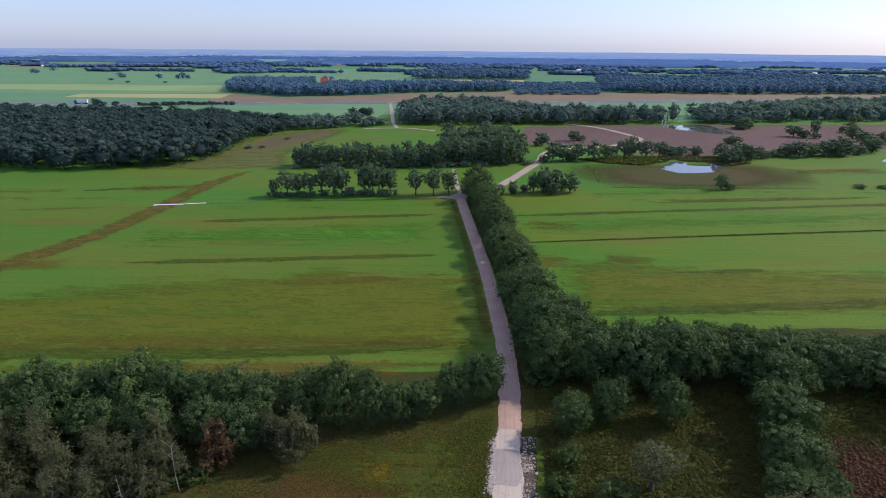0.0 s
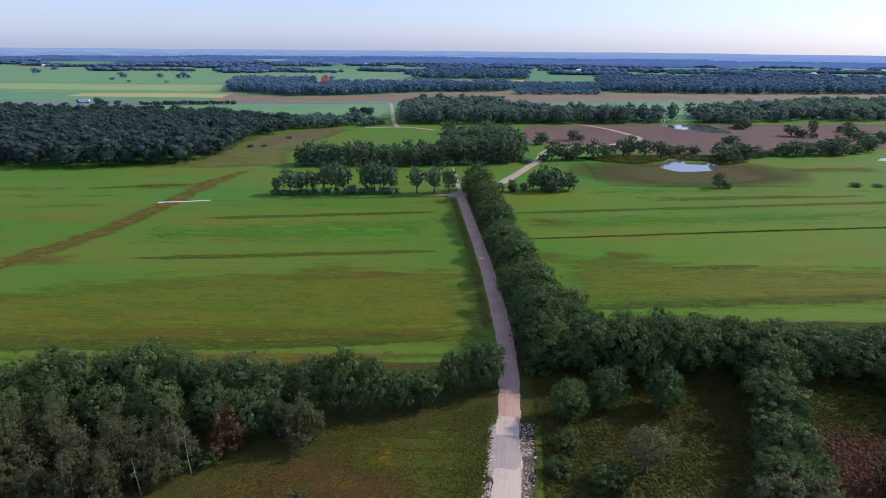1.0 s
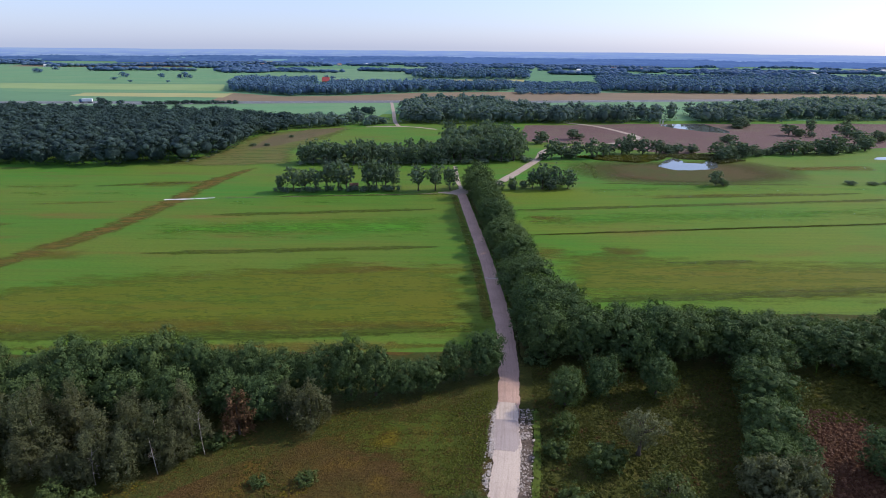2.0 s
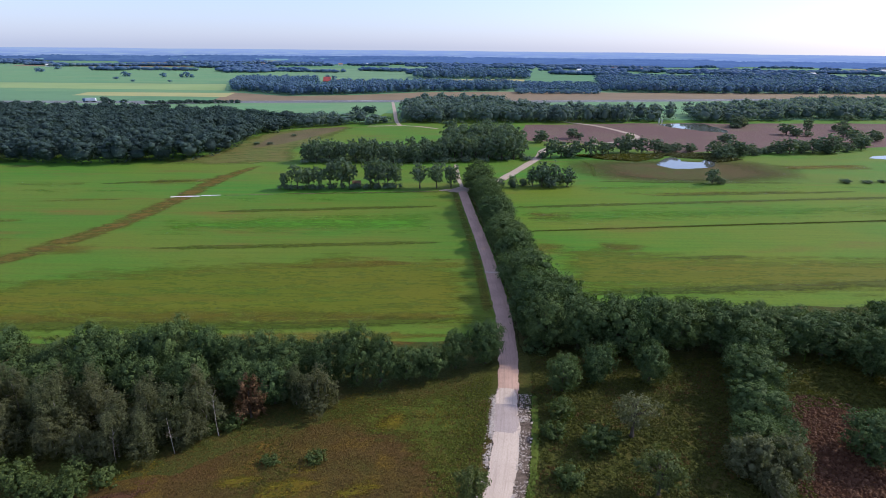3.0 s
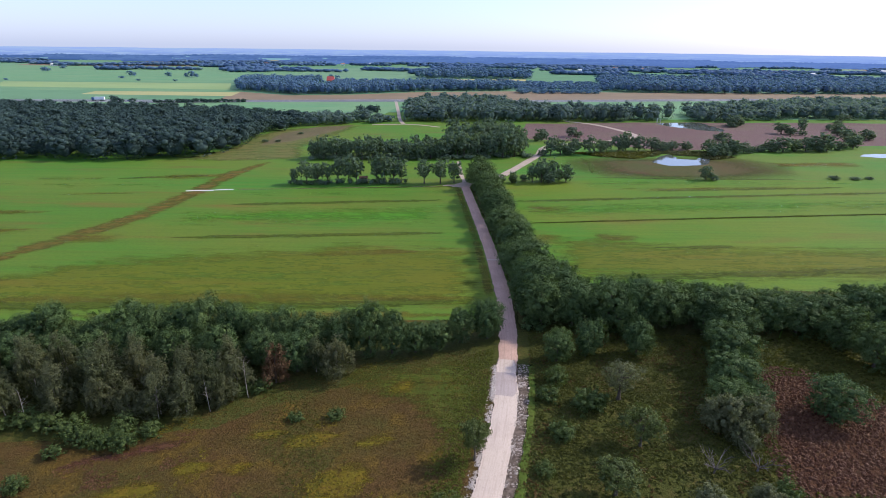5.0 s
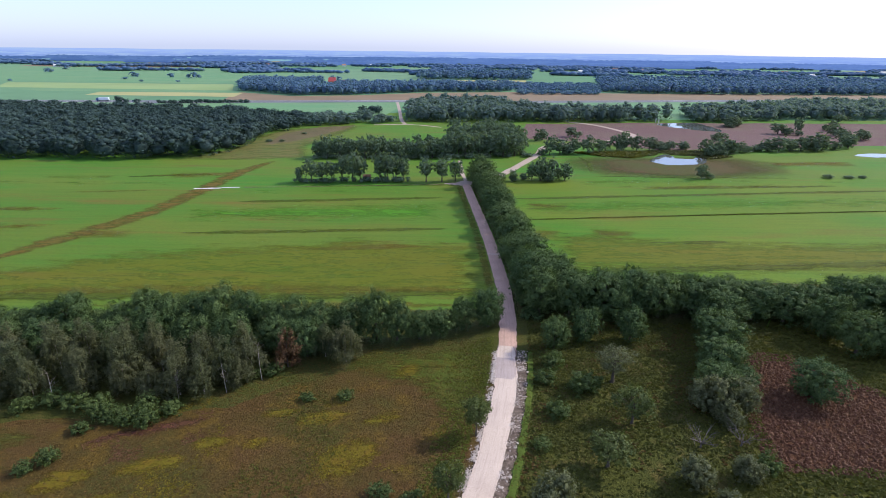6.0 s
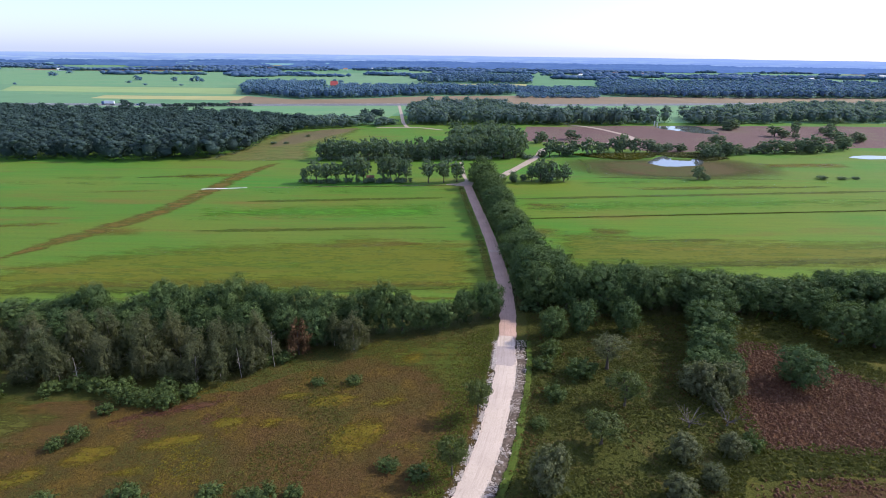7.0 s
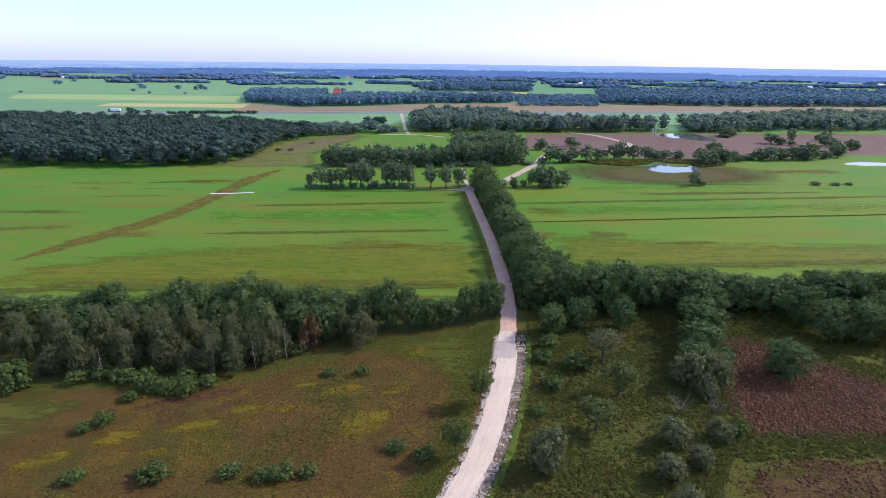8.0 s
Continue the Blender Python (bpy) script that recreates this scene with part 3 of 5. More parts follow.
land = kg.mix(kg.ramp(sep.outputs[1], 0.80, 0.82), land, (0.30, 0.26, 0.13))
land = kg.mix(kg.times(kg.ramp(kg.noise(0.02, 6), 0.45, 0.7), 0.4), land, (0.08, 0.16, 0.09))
land = kg.mix(kg.times(kg.ramp(kg.noise(1.1, 5), 0.4, 0.7), 0.25), land, (0.13, 0.12, 0.05))
HAZY_FARMLAND = kg.done(land, 0.9, 0.1)
tagged(part("ground", ground_sheet(), HAZY_FARMLAND), "flat green farmland reaching to the horizon", "ground", kind="structure")

ROAD = [(-30.0, -110.0), (-24.0, -60.0), (-15.0, -20.0), (-9.0, 2.0), (-3.5, 16.0), (2.4, 30.3), (6.3, 45.0), (8.6, 56.0), (10.3, 68.0), (11.6, 80.0), (12.4, 97.0), (12.0, 115.0), (11.4, 133.0), (10.0, 156.0),
        (8.9, 172.0), (6.6, 208.0)]
patch("grassland", [(-420, -300), (430, -300), (430, 300), (430, 470), (-420, 500)], 0.01, PASTURE, "green grassland between fields and woods", step=20, ragged=4)
patch("field_1", [(-230, 82), (-100, 82), (-40, 84), (4, 86), (11.4, 84), (12.4, 97), (12, 115), (11.4, 133), (10, 156), (8.9, 172), (6.4, 206), (-60, 199), (-110, 192), (-260, 186)],
      0.03, MEADOW, "mown green meadow with browned patches", ragged=1.0)
patch("field_2", [(-260, 186), (-110, 193), (-66, 200), (-70, 260), (-122, 256), (-200, 247), (-330, 240)], 0.035, PASTURE, "green pasture beside a woodland edge")
patch("field_3", [(12.2, 100), (30, 101), (70, 103), (250, 112), (290, 240), (175, 228), (108, 227), (66, 227), (52, 217), (7, 212), (9.2, 170), (11.6, 130)], 0.03, MEADOW_FRESH,
      "mown green meadow with browned strips")
patch("field_4", [(166, 284), (150, 258), (160, 242), (175, 229), (290, 241), (330, 290), (255, 312)], 0.04, PASTURE, "bright green pasture beyond the pond")
patch("field_5", [(-66, 200), (3, 206), (6, 262), (-70, 262)], 0.04, PASTURE, "small green meadow between tree belts")
patch("field_6", [(7, 266), (46, 277), (33, 243), (11, 222), (6, 222)], 0.045, PASTURE, "small bright green meadow beside the bend")
patch("field_7", [(53, 276), (71, 277), (68, 232), (52, 219), (26, 224), (40, 248)], 0.045, PASTURE, "small bright green meadow inside the bend")
patch("field_8", [(-70, 340), (-60, 398), (-2, 402), (2, 340)], 0.04, PASTURE, "light green meadow behind a tree belt")
soft_patch("rough_meadow", [(-70, 261), (-118, 250), (-150, 254), (-132, 290), (-132, 330), (-126, 370), (-90, 398), (-60, 398), (-72, 340), (-80, 300)], 0.03, DRY_GRASS,
      "pale dry rough grass strip", 2.0, 12.0, "rough grass")
patch("heath_strip", [(-112, 303), (-112, 352), (-96, 385), (-72, 398), (-78, 370), (-98, 320)], 0.05, TAN_MOOR, "tan brown rough strip at the woodland edge", category="heath")
strip("moor_1", [(56, 250), (80, 254), (110, 252), (140, 256), (176, 262)], 62, 0.05, POND_MOOR, "brown and green boggy moor round the pond", 0.0, 3.0, "moor", 2.0, 0.14, across=15)
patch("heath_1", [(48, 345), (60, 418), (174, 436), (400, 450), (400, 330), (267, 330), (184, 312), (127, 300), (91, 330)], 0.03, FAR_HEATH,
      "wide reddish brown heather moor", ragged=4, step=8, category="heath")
patch("field_9", [(-430, 500), (-260, 480), (-60, 425), (-45, 590), (-220, 568), (-440, 548)], 0.03, HAZY_FAR_GRASS, "green meadow beside the motorway", step=12)
patch("field_10", [(170, 455), (460, 480), (640, 690), (166, 622), (20, 600), (20, 500)], 0.03, HAZY_FAR_GRASS, "pale green grassland beside the motorway", step=12)
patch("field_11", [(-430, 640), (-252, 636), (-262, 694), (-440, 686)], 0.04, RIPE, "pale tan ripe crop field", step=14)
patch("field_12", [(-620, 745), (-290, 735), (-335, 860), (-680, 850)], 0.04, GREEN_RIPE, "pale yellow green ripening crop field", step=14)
patch("field_13", [(-520, 692), (-262, 702), (-290, 735), (-640, 744)], 0.035, HAZY_FAR_GRASS, "narrow green field between crops", step=14)
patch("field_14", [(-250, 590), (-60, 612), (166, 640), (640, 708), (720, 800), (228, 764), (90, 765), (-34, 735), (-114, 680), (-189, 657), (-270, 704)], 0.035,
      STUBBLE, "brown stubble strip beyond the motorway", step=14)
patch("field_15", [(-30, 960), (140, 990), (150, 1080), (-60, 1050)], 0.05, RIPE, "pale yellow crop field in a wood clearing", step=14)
patch("field_16", [(100, 870), (330, 900), (340, 1010), (130, 980)], 0.05, HAZY_FAR_GRASS, "bright green field in a wood clearing", step=14)
patch("field_17", [(-1150, 900), (-380, 880), (-260, 1500), (-1150, 1500)], 0.03, HAZY_FAR_GRASS, "wide flat green fields", step=40)
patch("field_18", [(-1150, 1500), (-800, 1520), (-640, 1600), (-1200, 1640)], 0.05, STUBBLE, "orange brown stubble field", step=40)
# the near ground on both sides of the track
patch("moor_2", [(-140, -110), (-30, -110), (-24, -60), (-15, -20), (-4, 14), (1.5, 30), (6.2, 45), (9, 58), (11.4, 79), (11.4, 86), (4, 87), (-40, 85), (-140, 83)], 0.02, MOOR,
      "rough brown and green moor grass", category="moor")
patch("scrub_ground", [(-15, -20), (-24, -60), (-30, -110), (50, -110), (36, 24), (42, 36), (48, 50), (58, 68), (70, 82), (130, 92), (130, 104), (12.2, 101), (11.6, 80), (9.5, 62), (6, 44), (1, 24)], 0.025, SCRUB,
      "rough shade-toned grass under scattered trees", category="rough grass")
patch("heath_2", [(56, 66), (60, 68.5), (66, 67), (70, 62), (73, 57), (80, 51), (90, 46), (104, 42), (104, 36), (80, 34.5), (64, 34), (54, 35), (46, 35.5), (44.5, 38), (46, 43), (47, 48), (50, 55), (53, 61)], 0.05, HEATH, "dark purple brown heather", step=1.0, ragged=1.3, category="heath")
soft_patch("heath_3", [(30, 12), (36, 22), (41, 29), (52, 32.5), (64, 32), (140, 31), (140, -60), (36, -60)], 0.05, HEATH_SOFT, "olive and purple brown heather", 1.2, 5.0, "heath")
patch("rough_meadow_2", [(50, -110), (36, 24), (42, 36), (46, 48), (58, 70), (72, 84), (150, 94), (150, -110)], 0.022, MOSS, "olive rough grass beside the heather", category="rough grass")
soft_patch("moss_patch", [(-26, 66), (-10, 70), (9.4, 74), (9, 58), (5.5, 44), (1, 28), (-8, 8), (-14, 10), (-7, 30), (-5, 44), (-9, 52), (-20, 58)], 0.032, GRASS_LUSH, "lush yellow green grass beside the track", 1.0, 7.0, "rough grass")
# darker ground painted for the shade under hedge and birches
patch("thicket_ground", [(-140, 84), (-60, 85), (-20, 84), (11, 86), (10.4, 72), (8.6, 66), (-6, 66), (-18, 60), (-30, 55.5), (-38, 49), (-52, 43), (-62, 45), (-76, 43), (-140, 44)], 0.028, SCRUB, "green rough grass darkened as shade under the thicket", step=1.5, ragged=2.0, category="rough grass")
for cx, cy, w, d in ((-43.6, 35.1, 5.5, 3.0), (-54, 32, 4.5, 3.5), (-37, 39.8, 3.5, 2.6), (-30, 40, 3.0, 2.2), (-16, 37, 5.5, 5.0), (-8.8, 60.5, 3.4, 3.2), (-22, 46, 5, 3), (-62, 27, 5, 3.4), (-28, 47.5, 4, 2), (-47, 29, 4, 2.2), (-12, 46, 4, 2.4)):
    soft_patch("yellow_moss", [(cx + w * math.cos(a), cy + d * math.sin(a) + 0.25 * w * math.cos(a)) for a in np.linspace(0, 6.28, 13)[:-1]], 0.034, YELLOW_MOSS, "patch of yellow moss and sedge on the moor", 0.5, 2.2, "moss")
soft_patch("heather_streak", [(-60, 37), (-50, 40), (-41, 43), (-38, 46.5), (-44, 46), (-54, 42)], 0.035, RED_HEATH, "low dark red heather streak on the moor", 0.5, 1.6, "heather")
soft_patch("short_grass", [(-130, 50), (-80, 50), (-58, 49), (-56, 40), (-62, 30), (-64, 10), (-72, -20), (-130, -20)], 0.03, SHORT_GRASS, "short olive grass", 1.5, 14.0, "rough grass")
strip("verge", [(x + 1.2, y) for x, y in ROAD if -70 < y < 75], 8.0, 0.04, SHOULDER, "stony verge of broken rubble along the track", 0.05, 0.7, "verge", 1.0)
strip("road", [(p[0] + 0.2, p[1]) for p in ROAD if -70 < p[1] < 60] + [(9.6, 64), (10.15, 69.4)], 4.3, 0.07, GRAVEL, "pale pinkish gravel farm track with wheel ruts", 0.08, 0.35, step=0.4, across=9, ends=0.4)
strip("road_4", [p for p in ROAD if p[1] > 50], 3.9, 0.06, OLD_GRAVEL, "darker dusty pink gravel track between meadow and oaks", 0.07, 0.3, step=0.7, across=7)
strip("road_patch", [(8.75, 57.8), (9.1, 60.0), (9.5, 64.9)], 4.2, 0.085, GREY_GRAVEL, "greyer stretch of gravel on the track", 0.08, 0.2, step=0.3, across=9, ends=9.0)
strip("verge_2", [(x - 3.3, y) for x, y in ROAD if y > 80], 3.4, 0.05, BROWNED, "browned worn grass verge beside the track", 0.06, 0.8, "verge", 0.8)
# dark strip laid in as the shade between track and oaks
strip("verge_3", [(x + 4.0, y) for x, y in ROAD if y > 75], 5.0, 0.05, SHADE_VERGE, "rough grass toned dark as shade below the roadside oaks", 0.12, 0.6, "verge", 0.8)
strip("grass_edge", [(x + 4.5, y) for x, y in ROAD if -70 < y < 70], 1.7, 0.05, GRASS_EDGE, "bright green grass strip along the verge", 0.12, 0.6, "grass strip", 0.6)
strip("road_2", [(3, 207), (9, 211), (20, 222), (30, 240.5), (41, 264), (50, 284), (56, 305), (66, 318), (85, 325), (101, 334), (117, 346), (129, 364), (125, 389), (114, 418), (96, 436)],
      4.2, 0.08, SAND, "pale sandy track bending past the trees", 0.06, 0.4)
patch("junction", [(3.5, 206), (9.5, 207), (11, 213), (7, 217), (2, 210.5), (-3, 209.5), (-3, 208)], 0.075, SAND, "sandy junction of the tracks", 0.8, 0.8, "road")
strip("path", [(7, 212), (5.6, 232), (5, 262)], 1.8, 0.085, SAND, "narrow sandy path", 0.02, 0.6)
strip("path_2", [(6, 209.5), (0, 208.6), (-8, 207), (-40, 203), (-65, 200), (-88, 197)], 1.1, 0.06, WORN, "narrow worn field path", 0.02, 0.9)
strip("road_3", [(-34, 405), (-38, 425), (-41, 447), (-47, 505), (-57, 596)], 3.0, 0.08, SAND, "pale straight road between trees", 0.05)
strip("path_3", [(-58, 402), (-28, 405), (-6, 392)], 3.0, 0.09, SAND, "pale sandy path", 0.03, 0.6)
strip("motorway", [(-1500, 420), (-429, 557), (-300, 560), (-223, 576), (-64, 603), (69, 613), (166, 630), (529, 695), (1500, 870)], 26, 0.12, ASPHALT,
      "grey motorway crossing the farmland", 0.1, 0.3, step=12)
for level, at in ((0.26, 7.5), (0.26, -7.5)):
    strip("lane_line", [(-430, 557 + at), (-300, 560 + at), (-223, 576 + at), (-64, 603 + at), (69, 613 + at), (166, 630 + at), (529, 695 + at)], 0.5, level, CONCRETE,
          "white painted motorway lane line", 0.0, 0.0, "road marking", 12)
strip("swale", [(-130, 105), (-116, 136), (-110, 150), (-106, 166), (-103, 186), (-101.5, 204), (-100, 222), (-96, 240), (-90, 256)], 12.0, 0.07, SWALE,
      "browned grass swale winding through the meadow", 0.0, 2.0, "swale", 1.5, 0.22)
for area in ([(-130, 83), (-40, 85), (11, 87), (11.5, 112), (10, 134), (-30, 138), (-95, 124), (-125, 108)], [(22, 104), (70, 104), (250, 112), (262, 150), (150, 140), (70, 140), (30, 150)]):
    soft_patch("olive_grass", area, 0.036, OLIVE, "olive green drier part of the meadow", 2.0, 13.0, "grass")
for area in ([(-96, 145), (-40, 148), (0, 150), (2, 182), (-40, 178), (-86, 171), (-100, 165)], [(-72, 186), (-4, 192), (-2, 203), (-70, 198), (-88, 196), (-90, 186)], [(24, 159), (90, 167), (260, 186), (270, 206), (160, 196), (60, 187), (22, 180)],
             [(60, 206), (170, 216), (280, 228), (285, 238), (175, 227), (70, 226), (50, 214)], [(16, 112), (26, 110), (28, 130), (18, 136)], [(-200, 195), (-118, 196), (-108, 210), (-210, 208)]):
    soft_patch("lush_grass", area, 0.042, EMERALD, "lush emerald green part of the meadow", 2.0, 16.0, "grass")
for area in ([(-50, 123), (-26, 125), (-8, 127), (-5, 131), (-14, 132.5), (-44, 128)], [(-26, 119), (-4, 122), (-3, 126), (-22, 124)], [(-18, 132.5), (-2, 134), (-2, 138), (-16, 136)], [(26, 168), (46, 168), (48, 180), (28, 181)], [(42, 136), (60, 135), (62, 148), (44, 149)], [(22, 134), (36, 135), (38, 147), (24, 148)], [(-130, 211), (-104, 214), (-96, 228), (-128, 226)],
             [(-180, 208), (-150, 209), (-150, 218), (-190, 217)], [(-178, 156), (-146, 158), (-148, 166), (-182, 166)], [(-168, 134), (-126, 139), (-128, 147), (-168, 144)], [(-118, 128), (-98, 130), (-100, 142), (-114, 142)], [(166, 254), (216, 258), (222, 276), (168, 270)],
             [(70, 203), (150, 210), (152, 216), (72, 210)]):
    soft_patch("browned_strip", area, 0.046, BROWNED, "browned blotch of worn grass in the meadow", 1.0, 5.5, "grass strip")
GULLIES = [  # a line, its width and its height
    ([(-84, 174.2), (-40, 180), (-1, 185)], 2.6, 0.25), ([(-87, 136.7), (-40, 141), (0, 144.8)], 2.4, 0.22), ([(-125, 87), (-81, 90), (-40, 91), (4, 95)], 3.0, 0.3),
    ([(-147, 214), (-107, 223)], 2.5, 0.15), ([(25, 156), (80, 163), (180, 175)], 1.3, 0.4), ([(21, 183.7), (90, 193), (200, 207)], 2.6, 0.2),
    ([(29, 108.3), (65, 112), (150, 121)], 3.0, 0.3), ([(60, 133.2), (87, 135.7)], 1.6, 0.15), ([(79, 203), (174, 214)], 2.2, 0.12), ([(66, 228), (110, 227.5), (160, 229)], 1.6, 0.2),
    ([(71, 277), (73, 262), (68, 236)], 1.4, 0.2), ([(-66, 200.5), (-20, 205), (3, 207)], 1.6, 0.1)]


def sedge_line(line, width, tall):
    """Uneven taller grass along a gully, as many upright blades in one mesh."""
    r = np.random.default_rng(int(abs(line[0][0]) * 10))
    way = smooth_line(line, 0.25)
    swell = np.repeat([0.7 + 0.6 * noise.noise(Vector((x * 0.08, y * 0.08, 8.0))) for x, y in way], 3)
    p = np.repeat(way, 3, axis=0)
    m = len(p)
    p = p + np.c_[r.normal(0, 0.3, m), r.normal(0, width * 0.22, m)]
    h, w, a = tall * swell * r.uniform(0.4, 1.15, m), r.uniform(0.2, 0.45, m), r.uniform(0, 3.14, m)
    side = np.c_[np.cos(a) * w, np.sin(a) * w * 0.6, np.zeros(m)]
    foot = np.c_[p, np.full(m, 0.02)]
    top = foot + np.c_[r.normal(0, 0.12, (m, 2)), h]
    v = np.stack([foot - side, foot + side, top + side * 0.5, top - side * 0.5], axis=1).reshape(-1, 3)
    me = mesh_of("sedge", v, [np.arange(4 * m).reshape(-1, 4)])
    return tagged(part("sedge", me, SEDGE_TUFT), "uneven dark sedge along a shallow gully", "sedge", kind="stuff")


for line, width, height in GULLIES:
    if height > 0.35:
        sedge_line(line, width * 0.8, 0.4)
    strip("grass_bank", line, width * 1.9, 0.03, TALL_GRASS, "low bank of taller dark grass across the meadow", height * 0.35, 1.3, "grass bank", 1.2, 0.2)
for line, width in [([(-175, 161), (-150, 161.5), (-138, 163)], 5), ([(-160, 139), (-145, 141), (-131, 144)], 4), ([(-155, 186), (-140, 188), (-122, 190)], 3.5), 
                    ([(-45, 123.5), (-28, 125), (-8, 128)], 5), ([(28, 177), (34, 175), (42, 173)], 5), ([(44, 145), (50, 142), (56, 141)], 4.5), ([(24, 140), (30, 139)], 4), ([(78, 205), (110, 209), (150, 213)], 4),
                    ([(-140, 217), (-120, 220), (-105, 224)], 6), ([(168, 262), (190, 266), (214, 268)], 8), ([(40, 110), (90, 115), (130, 119)], 3),
                    ([(-110, 92), (-60, 94), (-20, 95), (6, 97)], 11), ([(-90, 84.5), (-40, 86), (5, 88)], 5)]:
    strip("browned_strip", line, width, 0.045, BROWNED, "browned strip of grass in the meadow", 0.0, 2.2, "grass strip", 0.8, 0.45)
strip("cross_mark", [(10.0, 121.6), (11.8, 121.3), (13.8, 121.2)], 0.8, 0.16, GRAVEL, "pale worn strip across the track", 0.0, 0.2, "road", 0.6)
strip("culvert_slab", [(-106.5, 194), (-102, 194.8), (-95.8, 195.6)], 1.3, 0.10, CONCRETE, "white concrete slab over the swale", 0.1, 0.35, "slab", 0.7)
strip("culvert_slab", [(-95.5, 196), (-92, 196.8), (-88.5, 197.4)], 1.0, 0.10, CONCRETE, "white concrete slab over the swale", 0.1, 0.2, "slab", 1.0)
patch("water_1", [(106.6, 265.6), (110.5, 273), (114, 278), (122.7, 289), (126, 286), (124, 276), (129.5, 275), (133.4, 274.3), (137.7, 280), (142, 280), (139.2, 270), (134, 261.3), (124, 258.5), (114.7, 257), (111, 259)], 0.09, WATER,
      "small still pond reflecting the sky", 1.5, 1.0, "pond")
patch("water_2", [(167.3, 427.7), (180.8, 433.8), (206, 437), (206.8, 399), (201, 387), (186, 394.6), (172.4, 410)], 0.09, WATER, "dark small moorland pool", 3, 2.0, "pond")
patch("water_3", [(234, 291), (240, 297), (249, 300), (262, 299), (272, 294), (258, 288), (244, 286.5)], 0.09, WATER, "narrow pale pool at the meadow edge", 2, 1.0, "pond")

# ------------------------------------------------------------ kinds of trees
OAKS = [tree_meshes("oak", 11 + i, 12, 5.0, 0.5, 26, 9800, 0.21, 0.30, OAK_LEAF, BARK, 0.82, 0.36, ICO_1, spread=0.24, shrink=0.5, deep=0.80, clump=0.55, top_bias=0.12) for i in range(6)]
BIRCHES = [tree_meshes("birch", 31 + i, 12, 3.4, 1.2, 17, 6600, 0.21, 0.09, BIRCH_LEAF, BIRCH_BARK, 1.35, 0.27, ICO_1, 0.5, 9, spread=0.3, shrink=0.45, deep=0.66, narrow=0.6, clump=0.34, plumes=True) for i in range(6)]
WILLOWS = [tree_meshes("willow", 51 + i, 6, 3.0, 0.0, 18, 6500, 0.16, 0.14, WILLOW_LEAF, BARK, 1.1, 0.33, ICO_1, 0.3, 6, spread=0.34, shrink=0.5, deep=0.6, taper=0.2, clump=0.3) for i in range(4)]
RED_TREE = tree_meshes("browned", 61, 8, 2.8, 0.4, 13, 4200, 0.16, 0.14, RED_LEAF, BARK, 1.5, 0.3, ICO_1, 0.4, spread=0.4, shrink=0.4, plumes=True, clump=0.3)
THIN = [tree_meshes("thin", 71 + i, 7, 3.0, 2.5, 15, 4600, 0.16, 0.20, YOUNG_LEAF, BARK, 0.6, 0.27, None, 0, 14, spread=0.3, deep=0.4, top_bias=0.3, clump=0.3) for i in range(4)]
GREY_THIN = tree_meshes("grey", 77, 7, 3.2, 2.4, 16, 3400, 0.14, 0.24, WILLOW_LEAF, BARK, 0.6, 0.26, None, 0, 16, spread=0.4, deep=0.2, top_bias=0.3, clump=0.3)
BUSHES = [tree_meshes("bush", 81 + i, 2.4, 1.7, -0.2, 16, 2000, 0.12, 0.05, BRAMBLE_LEAF, BARK, 0.9, 0.36, ICO_1, 0, 4, spread=0.4, clump=0.2, shrink=0.5) for i in range(3)]
MID = [tree_meshes("field_tree", 91 + i, 12, 4.4, 1.0, 20, 2200, 0.40, 0.26, HAZY_MID_LEAF, BARK, 0.9, 0.35, ICO_1, spread=0.26, deep=0.74, shrink=0.58, clump=0.34) for i in range(5)]
STEMMED = [tree_meshes("stemmed", 111 + i, 12, 3.6, 2.6, 18, 2200, 0.36, 0.26, HAZY_MID_LEAF, BARK, 1.25, 0.33, ICO_1, 0, 8, spread=0.3, deep=0.68, shrink=0.5, clump=0.34) for i in range(4)]
OAK_LABEL = "dark green leafy oak in a dense hedgerow"


def jit(a):
    return rng.uniform(-a, a)


# avenue along the track
road_x = lambda y: float(np.interp(y, [p[1] for p in ROAD], [p[0] for p in ROAD]))  # noqa: E731
y = 84.0
while y < 222:
    plant("oak_tree", OAKS[int(rng.integers(6))], road_x(min(y, 208)) + 6.8 + jit(0.5), y, rng.uniform(8.6, 12.0), rng.uniform(4.3, 5.6),
          "dark green roadside oak beside the gravel track", "tree", "avenue along the track")
    y += rng.uniform(6.8, 8.8)
for x, y, h in [(24.5, 90, 11), (24, 98, 10)]:
    plant("oak_tree", OAKS[int(rng.integers(6))], x, y, h, 4.6, "dark green roadside oak beside the gravel track", "tree", "avenue along the track")
# hedgerow to the right of the track
for x, h in [(25.5, 10.8), (32, 11.3), (38.6, 11.6), (45.4, 10.6), (52.4, 9.7), (59, 10.2), (66, 9.0), (72.6, 8.2), (79.4, 8.3), (86.4, 10.3), (93, 10.6), (99.8, 10.0), (106.5, 9.7), (113.6, 10), (120.5, 9.6), (127, 10)]:
    plant("oak_tree", OAKS[int(rng.integers(6))], x + jit(0.5), 82.5 + jit(0.8), h, rng.uniform(4.3, 5.1), OAK_LABEL, "tree", "hedgerow oaks")
    plant("oak_tree", OAKS[int(rng.integers(6))], x + 3.4 + jit(0.8), 88.5 + jit(0.8), h - 2.4 + jit(0.4), rng.uniform(3.6, 4.4), OAK_LABEL, "tree", "hedgerow oaks")
